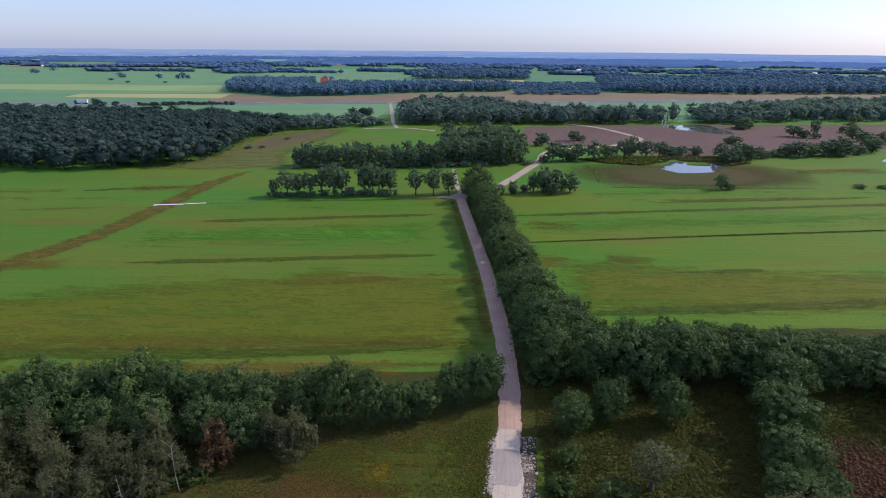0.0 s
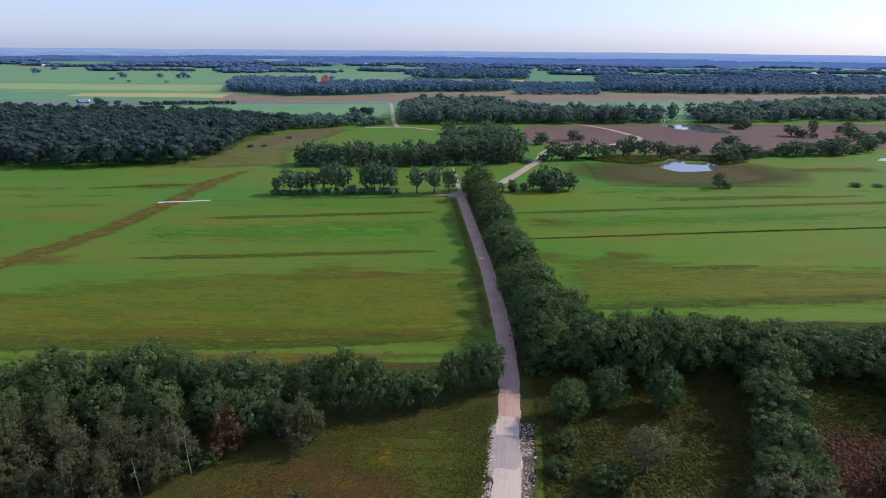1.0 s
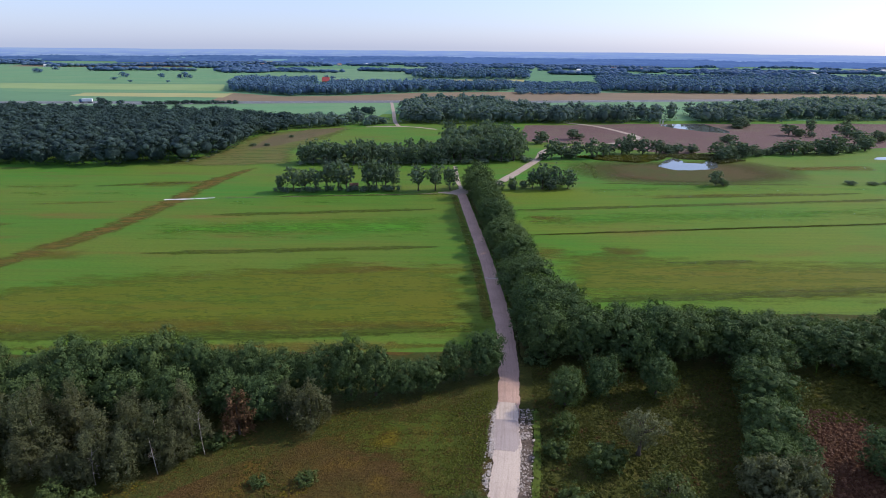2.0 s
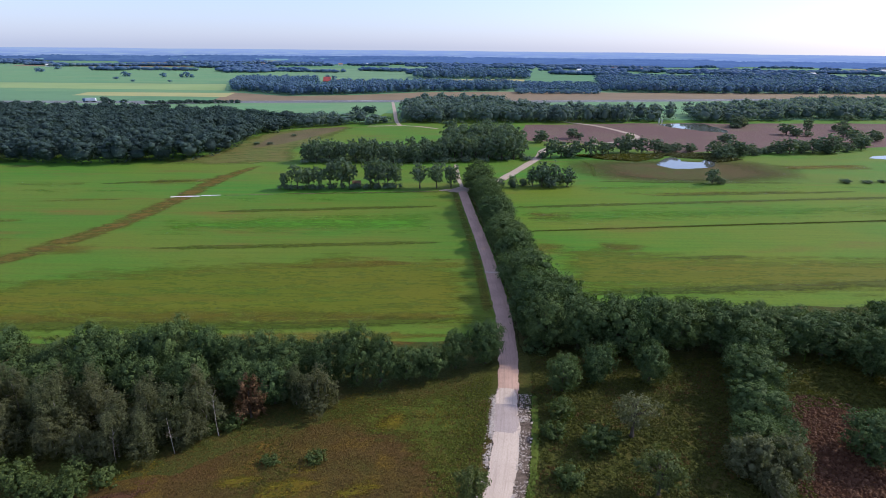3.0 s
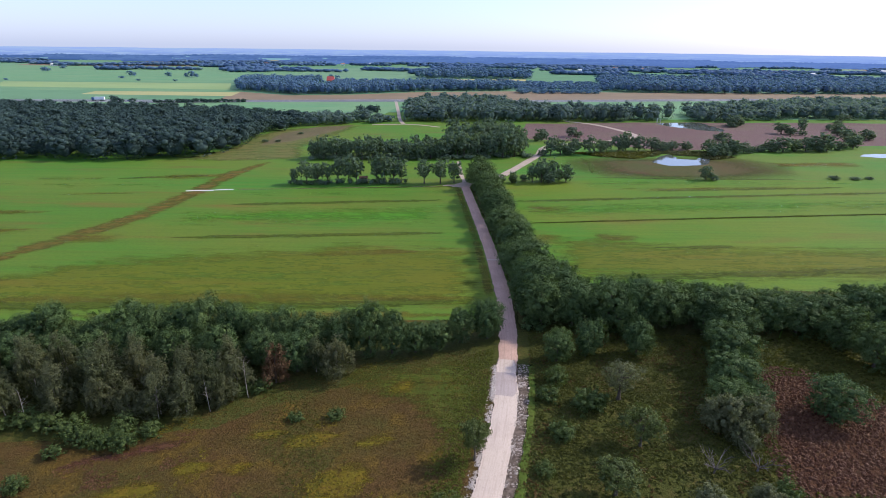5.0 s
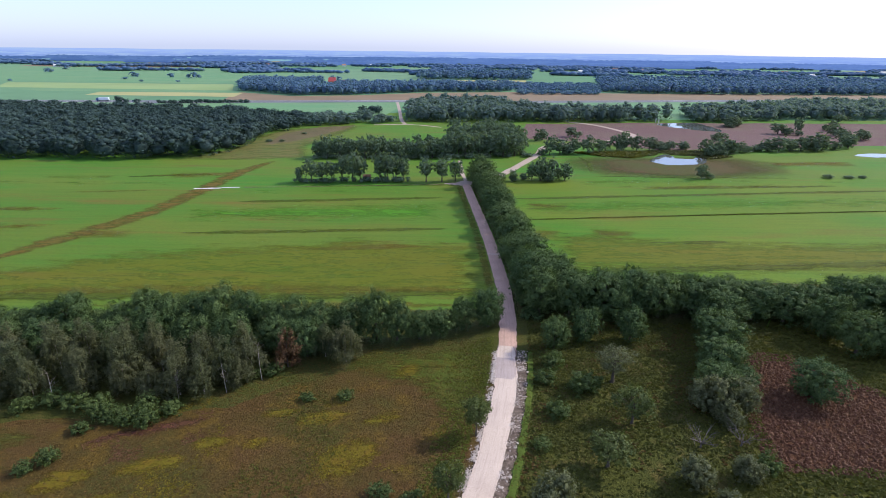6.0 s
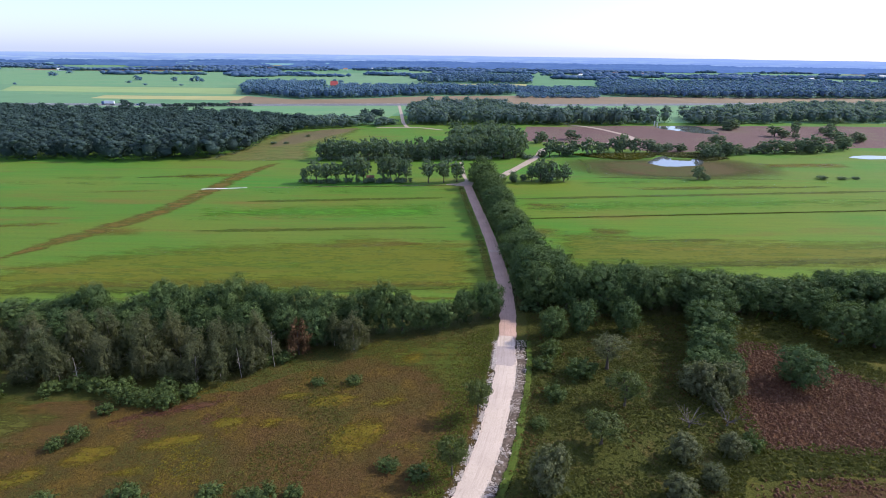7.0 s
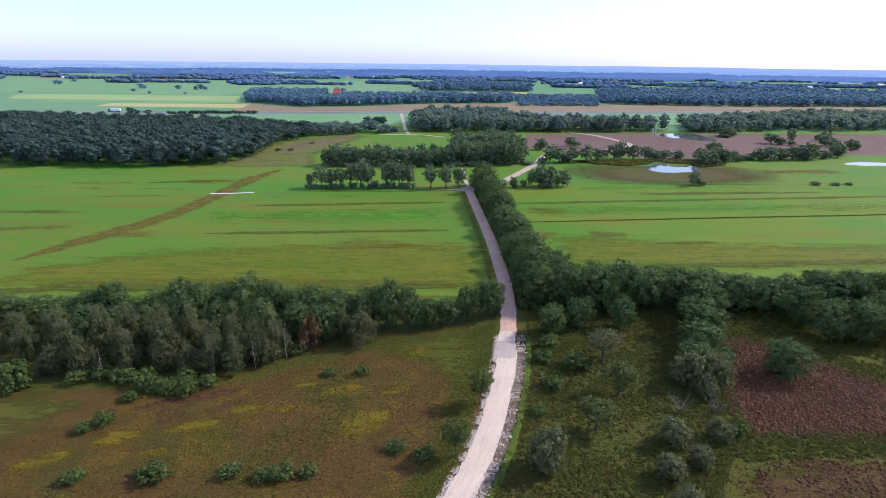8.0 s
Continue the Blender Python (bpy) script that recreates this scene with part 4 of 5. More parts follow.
# hedgerow to the left of the track
for x, y, h, r in [(7.4, 77.8, 9.2, 3.2), (1.2, 76, 7.6, 2.7), (-3, 73, 6.4, 2.7), (-7.5, 72, 6.6, 2.8), (-11.8, 71, 9.0, 3.0), (-15.8, 70.5, 11.4, 3.3), (-21, 71, 9.4, 3.6), (-26.8, 70, 9.0, 3.6),
                   (-32, 71, 9.7, 3.6), (-37, 70, 9.0, 3.4), (-41.5, 71, 11.0, 3.4), (-46.3, 70.5, 12.2, 3.8), (-51, 71, 10.2, 3.6), (-55, 70, 10.2, 3.6), (-60.5, 70.5, 10.8, 4.2), (-66.5, 70, 8.2, 3.4),
                   (-71.5, 71, 5.4, 3.0), (-76.8, 71, 9.6, 3.9), (-81.5, 70, 7.6, 3.4), (-87, 71, 6.0, 3.4), (-94, 71, 6.2, 3.6), (-100, 70, 7.2, 3.8), (-107, 71, 8, 4), (-114, 70, 8, 4), (-121, 71, 8, 4),
                   (-28, 65, 8.2, 3.2), (-34, 66, 8, 3.2), (-42, 65, 9.0, 3.4), (-50, 64.5, 8.8, 3.4), (-57, 65, 9.2, 3.4), (-64, 65, 8.0, 3.2), (-72, 65, 6.5, 3.2), (-79, 65, 7, 3.2), (-86, 65, 6.5, 3.2)]:
    plant("oak_tree", OAKS[int(rng.integers(6))], x + jit(0.4), y + jit(0.4), h, r, OAK_LABEL, "tree", "hedgerow oaks")
# birches in front of it
for x, y, h in [(-36.5, 58, 9), (-40.5, 55.5, 9.6), (-44.8, 57, 10), (-48.5, 55, 9.6), (-52.5, 58, 10), (-57, 55, 10.6), (-61, 57.5, 10.6), (-65.5, 54.5, 9.6), (-70, 57, 10.2), (-74.5, 54, 9.6),
                (-79, 57.5, 8.6), (-84, 55, 9), (-89, 59, 8.5), (-94, 56, 8), (-99, 60, 8.5), (-47, 52, 7.5), (-42.5, 52.2, 7.6), (-63, 51.5, 7.8), (-70.5, 50.5, 7.4), (-20.5, 63, 8), (-25, 64.5, 8), (-76, 50, 7), (-56, 52, 7.5),
                (-39, 61.5, 9), (-46.5, 61, 9.6), (-55, 61.5, 9.8), (-59.5, 60.5, 9.4), (-67, 61, 9.8), (-73, 61, 9), (-82, 61, 8.4), (-91, 62, 8), (-37.5, 55, 6.5), (-51, 51.5, 6.8)]:
    plant("birch_tree", BIRCHES[int(rng.integers(6))], x + jit(0.3), y + jit(0.3), h * rng.uniform(0.86, 1.12), rng.uniform(2.3, 3.5), "grey green drooping birch with pale stems", "tree", "birch thicket")
plant("browned_tree", RED_TREE, -31, 61, 8.0, 2.7, "small tree with reddish brown withered leaves", "tree")
# row that runs down from the right hedgerow, and single trees
for x, y, h, r in [(55.5, 77, 9.4, 4.7), (51.4, 68.4, 8.4, 4.5), (48.2, 60.6, 7.2, 4.0), (44.6, 54.0, 6.2, 3.4), (49.8, 56.4, 4.6, 2.6)]:
    plant("oak_tree", OAKS[int(rng.integers(6))], x, y, h, r, "dark green oak in a row beside heather", "tree", "row beside the heather")
for x, y, h, r in [(41.6, 50.0, 6.2, 3.2), (46.6, 49.5, 6.0, 2.9), (43, 46, 4.0, 2.3), (32.4, 33, 4.3, 2.4), (29, 25.5, 3.8, 2.1), (40, 34, 3.6, 2.1), (34.5, 28, 3.2, 1.9), (11.6, 27, 6.6, 2.9), (29, 19, 3.8, 2.0)]:
    plant("willow_shrub", WILLOWS[int(rng.integers(3))], x, y, h, r, "grey green rounded willow shrub on rough grass", "shrub", "willow shrubs")
for x, y, h, r in [(19.6, 69, 7.2, 2.7), (35.6, 72, 7.4, 2.8), (26.5, 72.5, 7.0, 2.8)]:
    plant("oak_tree", OAKS[int(rng.integers(6))], x, y, h, r, "young green oak standing before the hedgerow", "tree", "single trees on rough grass")
for x, y, h, r in [(27.7, 45.7, 6.2, 3.0), (21.3, 36.1, 5.4, 3.2), (2.9, 42.5, 6.6, 2.3), (-1.4, 29.2, 6.2, 2.1)]:
    plant("thin_tree", THIN[int(rng.integers(4))], x, y, h, r, "thin open crowned young tree on rough grass", "tree", "single trees on rough grass")
plant("thin_tree", GREY_THIN, 27.9, 57.4, 7.2, 3.7, "grey half bare spreading tree on rough grass", "tree", "single trees on rough grass")
plant("heath_tree", OAKS[3], 61, 53.2, 7.4, 3.9, "rounded green tree standing on purple heather", "tree")
for x, y, h, r in [(79, 68.5, 9, 4.0), (85, 67, 9.8, 4.0), (77, 75, 9.5, 3.8), (93, 70, 10.5, 4.2), (98, 62, 10, 4), (104, 70, 10, 4)]:
    plant("heath_tree", OAKS[int(rng.integers(6))], x, y, h, r, "dark spreading tree at the heather edge", "tree", "trees at the heather edge")
# low bushes and bramble
for x, y, h, r in [(-55.5, 45.5, 2.6, 2.2), (-52, 44.5, 2.2, 2.0), (-48.5, 44, 2.4, 2.0), (-58, 47, 2.8, 2.2), (-62, 48, 2.4, 2.2), (-46, 47, 2.2, 1.8), (-50, 47.5, 2.6, 2.0), (-57.5, 42, 1.6, 1.4), (-36, 58, 2.4, 2),
                   (-33, 58.5, 2.2, 1.9), (-58, 35.5, 1.9, 1.6), (-60, 33.5, 1.5, 1.3), (-44, 23.5, 2.2, 2.2), (-33.5, 24.8, 1.6, 1.7), (-26, 24.3, 1.9, 1.8), (-28.5, 24, 1.5, 1.5), (-22.5, 25, 1.4, 1.4),
                   (-79.5, 44.5, 5.2, 3.0), (-83, 46, 3, 2.4), (-18.8, 51.5, 1.4, 1.5), (-25, 51, 1.2, 1.3), (-10.5, 30.5, 1.4, 1.6), (-6, 29, 1.5, 1.7), (-54.8, 23, 1.5, 1.6), (22.3, 55, 3.6, 2.8),
                   (16, 57, 2.4, 2), (16.5, 48, 2.2, 2.2), (44, 36, 2.4, 1.8), (47, 56, 3.2, 2.2), (18, 62, 3, 2.2), (12.5, 40, 1.4, 1.5), (-66, 49, 2.4, 2), (-70, 47.5, 2.2, 2)]:
    plant("bush", BUSHES[int(rng.integers(3))], x, y, h, r, "low light green bush on rough grass", "bush", "low bushes")
# tree belts and single trees in the middle distance
MID_LABEL = "leafy dark green field tree with visible trunk"
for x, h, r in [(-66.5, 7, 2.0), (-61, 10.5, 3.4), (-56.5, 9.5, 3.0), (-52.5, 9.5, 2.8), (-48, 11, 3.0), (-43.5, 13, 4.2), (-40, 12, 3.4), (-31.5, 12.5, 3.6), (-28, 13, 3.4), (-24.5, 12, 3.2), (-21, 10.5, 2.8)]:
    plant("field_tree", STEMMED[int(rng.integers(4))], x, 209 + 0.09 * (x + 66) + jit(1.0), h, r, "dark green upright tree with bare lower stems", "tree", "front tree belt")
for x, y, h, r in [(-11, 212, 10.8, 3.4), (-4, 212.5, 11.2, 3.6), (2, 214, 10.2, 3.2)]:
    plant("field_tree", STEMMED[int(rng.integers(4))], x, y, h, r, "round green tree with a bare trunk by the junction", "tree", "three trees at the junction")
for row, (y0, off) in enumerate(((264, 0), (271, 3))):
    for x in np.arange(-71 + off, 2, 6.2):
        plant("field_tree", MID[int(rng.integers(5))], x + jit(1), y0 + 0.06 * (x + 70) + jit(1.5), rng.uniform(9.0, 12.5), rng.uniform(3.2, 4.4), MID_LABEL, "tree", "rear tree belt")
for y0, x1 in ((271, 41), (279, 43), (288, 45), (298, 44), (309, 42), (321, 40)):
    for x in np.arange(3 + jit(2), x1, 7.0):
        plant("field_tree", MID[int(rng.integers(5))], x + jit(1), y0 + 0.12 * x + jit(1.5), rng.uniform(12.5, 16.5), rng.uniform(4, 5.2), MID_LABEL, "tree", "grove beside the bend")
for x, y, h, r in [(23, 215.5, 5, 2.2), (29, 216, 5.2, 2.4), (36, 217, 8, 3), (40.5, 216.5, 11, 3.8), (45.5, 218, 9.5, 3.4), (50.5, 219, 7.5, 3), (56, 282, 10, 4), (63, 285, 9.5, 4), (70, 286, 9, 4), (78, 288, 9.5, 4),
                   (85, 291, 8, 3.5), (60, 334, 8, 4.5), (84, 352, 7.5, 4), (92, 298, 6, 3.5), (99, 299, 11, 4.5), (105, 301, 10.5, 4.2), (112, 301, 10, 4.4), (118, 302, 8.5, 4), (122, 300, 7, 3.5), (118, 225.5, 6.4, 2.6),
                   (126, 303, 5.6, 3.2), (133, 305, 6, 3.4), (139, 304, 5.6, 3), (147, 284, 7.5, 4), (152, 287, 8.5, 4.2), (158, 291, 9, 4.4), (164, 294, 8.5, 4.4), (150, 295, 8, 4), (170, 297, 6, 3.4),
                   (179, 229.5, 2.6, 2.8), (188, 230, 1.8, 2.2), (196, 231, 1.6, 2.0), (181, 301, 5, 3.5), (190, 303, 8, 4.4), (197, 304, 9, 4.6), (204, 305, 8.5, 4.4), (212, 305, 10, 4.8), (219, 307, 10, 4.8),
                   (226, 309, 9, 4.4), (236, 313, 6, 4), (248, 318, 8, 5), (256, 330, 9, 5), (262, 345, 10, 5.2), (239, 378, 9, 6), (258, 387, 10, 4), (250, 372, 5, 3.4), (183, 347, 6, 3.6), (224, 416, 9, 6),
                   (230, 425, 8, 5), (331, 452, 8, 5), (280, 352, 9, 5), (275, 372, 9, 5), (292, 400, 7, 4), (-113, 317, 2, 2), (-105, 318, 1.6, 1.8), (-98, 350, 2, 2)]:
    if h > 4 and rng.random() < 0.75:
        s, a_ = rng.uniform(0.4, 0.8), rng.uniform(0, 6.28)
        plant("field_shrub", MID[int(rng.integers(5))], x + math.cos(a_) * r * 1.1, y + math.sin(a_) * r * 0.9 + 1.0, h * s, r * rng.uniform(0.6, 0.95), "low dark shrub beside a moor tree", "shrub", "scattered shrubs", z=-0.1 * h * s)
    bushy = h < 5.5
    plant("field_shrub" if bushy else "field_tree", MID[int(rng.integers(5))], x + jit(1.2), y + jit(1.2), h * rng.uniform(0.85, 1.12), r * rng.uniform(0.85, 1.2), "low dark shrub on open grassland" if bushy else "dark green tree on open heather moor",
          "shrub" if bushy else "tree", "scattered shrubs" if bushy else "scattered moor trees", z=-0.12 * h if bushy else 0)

# ------------------------------------------------------------ woods


def wood(name, outline_, spacing, height, leaf, material, label, seed, lumps=6, sprays=60, extra=(), clear=()):
    places = [p for p in fill(outline_, spacing, height, seed) if not (clear and clear[0] < p[0] < clear[1] and clear[2] < p[1] < clear[3])] + list(extra)
    return tagged(part(name, wood_mesh(name, places, leaf, seed, lumps, sprays), material), label, "woodland", kind="stuff")


wood("woodland", [(-330, 252), (-200, 253), (-155, 257), (-124, 262), (-119, 290), (-121, 328), (-118, 356), (-150, 372), (-240, 380), (-330, 380)], 8.8, 15.0, 0.52, HAZY_WOOD_LEAF,
     "dark dense broadleaf wood edging the meadow", 3, 9, 560)
wood("woodland", [(-400, 380), (-240, 382), (-150, 374), (-118, 358), (-106, 384), (-112, 420), (-175, 450), (-277, 470), (-420, 485)], 8.5, 11.0, 0.75, HAZY_WOOD_LEAF,
     "dark dense broadleaf wood edging the meadow", 4, 7, 300)
wood("tree_belt", [(-104, 386), (-80, 402), (-62, 412), (-62, 424), (-84, 426), (-112, 416)], 8.0, 11.0, 0.8, HAZY_BELT_LEAF, "loose belt of dark field trees", 5, 6, 170)
wood("tree_belt", [(-62, 408), (-46, 412), (-46, 424), (-62, 424)], 7.0, 8.0, 0.8, HAZY_BELT_LEAF, "loose belt of dark field trees", 6, 6, 170)
wood("tree_belt", [(-34, 421), (10, 424), (50, 430), (115, 433), (186, 450), (192, 470), (110, 470), (40, 500), (-38, 520)], 8.0, 16.0, 0.9, HAZY_BELT_LEAF, "long belt of tall dark trees", 7, 6, 170)
wood("tree_belt", [(-34, 520), (40, 500), (60, 545), (-30, 560)], 9.0, 16.0, 0.9, HAZY_BELT_LEAF, "long belt of tall dark trees", 8, 6, 90)
wood("woodland", [(206, 440), (223, 432), (290, 467), (362, 470), (500, 480), (560, 600), (400, 585), (300, 540), (215, 500)], 9.0, 15.0, 1.0, HAZY_BELT_LEAF, "dark rounded wood beyond the heather", 9, 6, 130)
wood("woodland", [(-288, 736), (-189, 668), (-114, 690), (-34, 745), (90, 778), (100, 850), (0, 850), (-150, 820), (-170, 920), (-330, 900)], 8.5, 15.5, 1.0, HAZY_FAR_LEAF, "large dark wood with a red roof inside", 10, 5, 80, clear=(-204, -158, 752, 915))
wood("woodland", [(228, 772), (386, 760), (591, 782), (1000, 850), (1000, 960), (600, 890), (232, 860)], 10.0, 17.0, 1.2, HAZY_FAR_LEAF, "large dark wood beyond the motorway", 12, 5, 60)
wood("woodland", [(240, 872), (600, 902), (1000, 972), (1100, 1130), (290, 1090)], 15.0, 17.0, 1.6, HAZY_FAR_LEAF, "deep dark wood on the far plain", 29, 4, 24)
wood("woodland", [(-60, 1070), (160, 1090), (180, 1280), (-60, 1200)], 14.0, 20.0, 1.6, HAZY_FAR_LEAF, "far dark wood on flat farmland", 13, 4, 30)
wood("tree_belt", [(96, 775), (232, 785), (238, 930), (110, 915)], 12.0, 9.0, 1.0, HAZY_FAR_LEAF, "loose low trees beside a wood", 27, 4, 40)
wood("orchard", [(90, 722), (205, 733), (210, 760), (92, 752)], 9.0, 7.0, 1.0, HAZY_FAR_LEAF, "rows of small orchard trees", 14, 4, 40)
wood("undergrowth", [(-69, 205.5), (-18, 210), (-18, 213), (-69, 209)], 2.2, 2.8, 0.4, HAZY_MID_LEAF, "dark undergrowth below the front tree belt", 25, 4, 40)
wood("undergrowth", [(-73, 260), (2, 265), (44, 274), (44, 282), (0, 274), (-73, 268)], 4.0, 3.5, 0.5, HAZY_MID_LEAF, "dark undergrowth below the rear tree belt", 26, 4, 40)
wood("undergrowth", [(x + 3.2, y) for x, y in ROAD if y > 78] + [(x + 6.5, y) for x, y in ROAD[::-1] if y > 78], 1.7, 1.7, 0.22, OAK_LEAF, "dark undergrowth below the roadside oaks", 28, 5, 90)
wood("hedge", [(-300, 545), (-300, 551), (-206, 570), (-206, 564)], 4.0, 4.5, 0.8, HAZY_WOOD_LEAF, "low hedge beside the motorway", 15, 4, 40)
wood("hedge", [(-82, 478), (-60, 480), (-60, 490), (-82, 488)], 5.5, 7.5, 0.8, HAZY_WOOD_LEAF, "clump of dark trees on a meadow", 16, 6, 90)
wood("hedge", [(-316, 500), (-298, 500), (-298, 512), (-316, 512)], 7.0, 14, 0.8, HAZY_WOOD_LEAF, "tall dark trees above the wood", 17, 6, 90)
FAR_TREES = [(-589, 1040, 12, 7), (-580, 1036, 9, 5), (-505, 1014, 12, 6), (-475, 1018, 10, 5), (-466, 1020, 14, 7), (-458, 1020, 9, 5), (-846, 1181, 12, 8), (-840, 1184, 9, 6), (-900, 1322, 11, 9),
             (-560, 960, 5, 6), (-500, 900, 4, 4), (-440, 900, 4, 4), (-700, 880, 4, 4)]
tagged(part("far_trees", wood_mesh("far_trees", FAR_TREES, 1.1, 18, 6, 80), HAZY_FAR_LEAF), "scattered dark trees on far green fields", "trees", kind="stuff")


def far_belts(seed, near, far, count, height, material, name, label, spacing=12.0, from_=-52, to=52, kind="stuff"):
    """Hedges, belts and small woods over the far plain, thicker with distance."""
    r = np.random.default_rng(seed)
    places = []
    for _ in range(count):
        d = r.uniform(near, far)
        a = r.uniform(from_, to)
        x, y = d * math.tan(radians(a)), d
        if math.hypot(x, y) > 3250:
            continue
        n = int(r.integers(5, 30))
        turn, deep = radians(r.normal(3, 12)), int(r.integers(1, 4))
        for i in range(n):
            for j in range(deep):
                places.append((x + (i - n / 2) * spacing * math.cos(turn) + r.uniform(-4, 4), y + (i - n / 2) * spacing * math.sin(turn) + j * spacing * 1.2 + r.uniform(-4, 4),
                               (height * r.uniform(0.6, 1.1), spacing * r.uniform(0.9, 1.4))))
    rr = np.random.default_rng(seed + 1)
    pieces = [(np.array((x, y, h * 0.5)) + ICO_1[0] * (q, q, h * 0.5) * rr.uniform(0.75, 1.15, (len(ICO_1[0]), 1)), ICO_1[1]) for x, y, (h, q) in places]
    v, f = joined(pieces)
    return tagged(part(name, mesh_of(name, v, f, True), material), label, "tree belts", kind=kind)


far_belts(21, 1250, 2000, 100, 10, HAZY_FAR_LEAF, "far_belts", "dark hedges and tree belts on the far plain", 9)
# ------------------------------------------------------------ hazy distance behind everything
def haze_glow_material(name, low, high, pale, rise, streak):
    """Plain backdrop glow painting the haze: blue, paler upwards, with long pale streaks."""
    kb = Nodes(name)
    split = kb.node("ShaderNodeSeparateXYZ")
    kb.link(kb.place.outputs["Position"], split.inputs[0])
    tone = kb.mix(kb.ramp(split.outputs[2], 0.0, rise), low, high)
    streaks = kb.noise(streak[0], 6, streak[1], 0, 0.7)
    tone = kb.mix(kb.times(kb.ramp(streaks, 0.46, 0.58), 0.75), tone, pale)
    side = kb.ramp(split.outputs[0], -1500.0, 2200.0)   # sunward side of the haze painted paler
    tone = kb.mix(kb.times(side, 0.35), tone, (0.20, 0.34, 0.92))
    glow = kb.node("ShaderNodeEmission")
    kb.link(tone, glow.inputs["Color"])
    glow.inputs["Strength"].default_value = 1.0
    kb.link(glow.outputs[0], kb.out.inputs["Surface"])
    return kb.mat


HAZE = haze_glow_material("hazy_blue_glow", (0.200, 0.320, 0.700), (0.340, 0.480, 0.900), (0.38, 0.54, 0.84), 34.0, (0.009, (1, 1, 16)))
HAZE_PLAIN = haze_glow_material("hazy_plain_glow", (0.190, 0.370, 0.580), (0.19, 0.37, 0.58), (0.30, 0.58, 0.52), 40.0, (0.006, (0.3, 1.0, 1)))
HAZE_WOOD = haze_glow_material("hazy_woods_glow", (0.055, 0.120, 0.320), (0.090, 0.175, 0.430), (0.12, 0.22, 0.48), 12.0, (0.006, (1, 1, 1)))
n = 240
k = np.arange(n)
nk = (k + 1) % n
ring = []
for i in range(n):
    a = 2 * math.pi * i / n
    ring += [(3350 * math.cos(a), 3350 * math.sin(a), -2.0), (3350 * math.cos(a), 3350 * math.sin(a), 40.0 + 2.5 * noise.noise(Vector((i * 0.35, 0.5, 2.0))))]
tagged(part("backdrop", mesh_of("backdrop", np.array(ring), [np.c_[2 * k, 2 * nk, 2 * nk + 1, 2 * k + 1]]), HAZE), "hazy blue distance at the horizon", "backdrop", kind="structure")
ring = []
for i in range(n):
    a = 2 * math.pi * i / n
    w = 2450 + 160 * noise.noise(Vector((i * 0.9, 3.5, 2.0)))
    ring += [(w * math.cos(a), w * math.sin(a), 0.6), (3360 * math.cos(a), 3360 * math.sin(a), 0.6)]
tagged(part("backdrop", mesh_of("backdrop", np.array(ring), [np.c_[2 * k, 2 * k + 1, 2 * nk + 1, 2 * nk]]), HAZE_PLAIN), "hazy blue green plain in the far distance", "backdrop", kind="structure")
# these woods glow blue themselves, standing in for the haze before them
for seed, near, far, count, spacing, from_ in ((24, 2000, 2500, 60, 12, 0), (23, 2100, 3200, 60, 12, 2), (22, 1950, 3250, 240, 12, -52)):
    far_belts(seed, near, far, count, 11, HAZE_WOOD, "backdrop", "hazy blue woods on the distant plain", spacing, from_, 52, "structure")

# ------------------------------------------------------------ tussocks, heather and rubble


def inside(points, x, y):
    hit = False
    for (ax, ay), (bx, by) in zip(points, points[1:] + points[:1]):
        if (ay > y) != (by > y) and x < (bx - ax) * (y - ay) / (by - ay) + ax:
            hit = not hit
    return hit


def tufts(name, area, count, size, tall, material, label, seed, where=None, blades=4, category="rough grass", avoid=4.2):
    """Many small tussocks of upright blades over an outline, as one mesh; where: how likely at a place."""
    r = np.random.default_rng(seed)
    xs, ys = [p[0] for p in area], [p[1] for p in area]
    spots, tries = [], 0
    while len(spots) < count and tries < count * 14:
        tries += 1
        x, y = r.uniform(min(xs), max(xs)), r.uniform(min(ys), max(ys))
        if not inside(area, x, y) or (avoid and abs(x - road_x(y)) < avoid) or (where and r.random() > where(x, y)):
            continue
        spots.append((x, y))
    p = np.repeat(np.array(spots), blades, axis=0)
    n = len(p)
    s = (size * r.uniform(0.5, 1.3, n))[:, None]
    mid = np.c_[p + r.normal(0, size * 0.55, (n, 2)), tall * r.uniform(0.35, 0.9, n)]
    nor = r.normal(0, 0.34, (n, 3)) + np.array((0, 0, 1.0))
    nor /= np.linalg.norm(nor, axis=1)[:, None]
    u = np.cross(nor, r.normal(size=(n, 3)))
    u /= np.linalg.norm(u, axis=1)[:, None] + 1e-9
    w = np.cross(nor, u)
    drop = np.array((0, 0, -1.0)) * tall * 0.5
    v = np.stack([mid - u * s + drop, mid + w * s * 0.5, mid + u * s + drop, mid - w * s * 0.5], axis=1)
    v[:, :, 2] = np.maximum(v[:, :, 2], 0.0)
    f = np.arange(4 * n).reshape(-1, 4)
    me = mesh_of(name, v.reshape(-1, 3), [f])
    return tagged(part(name, me, material), label, category, kind="stuff")


def blotch(scale, low, high, off=0.0):
    return lambda x, y: min(1.0, max(0.0, (noise.fractal(Vector((x * scale + off, y * scale, off)), 0.8, 2.0, 4) - low) / (high - low)))


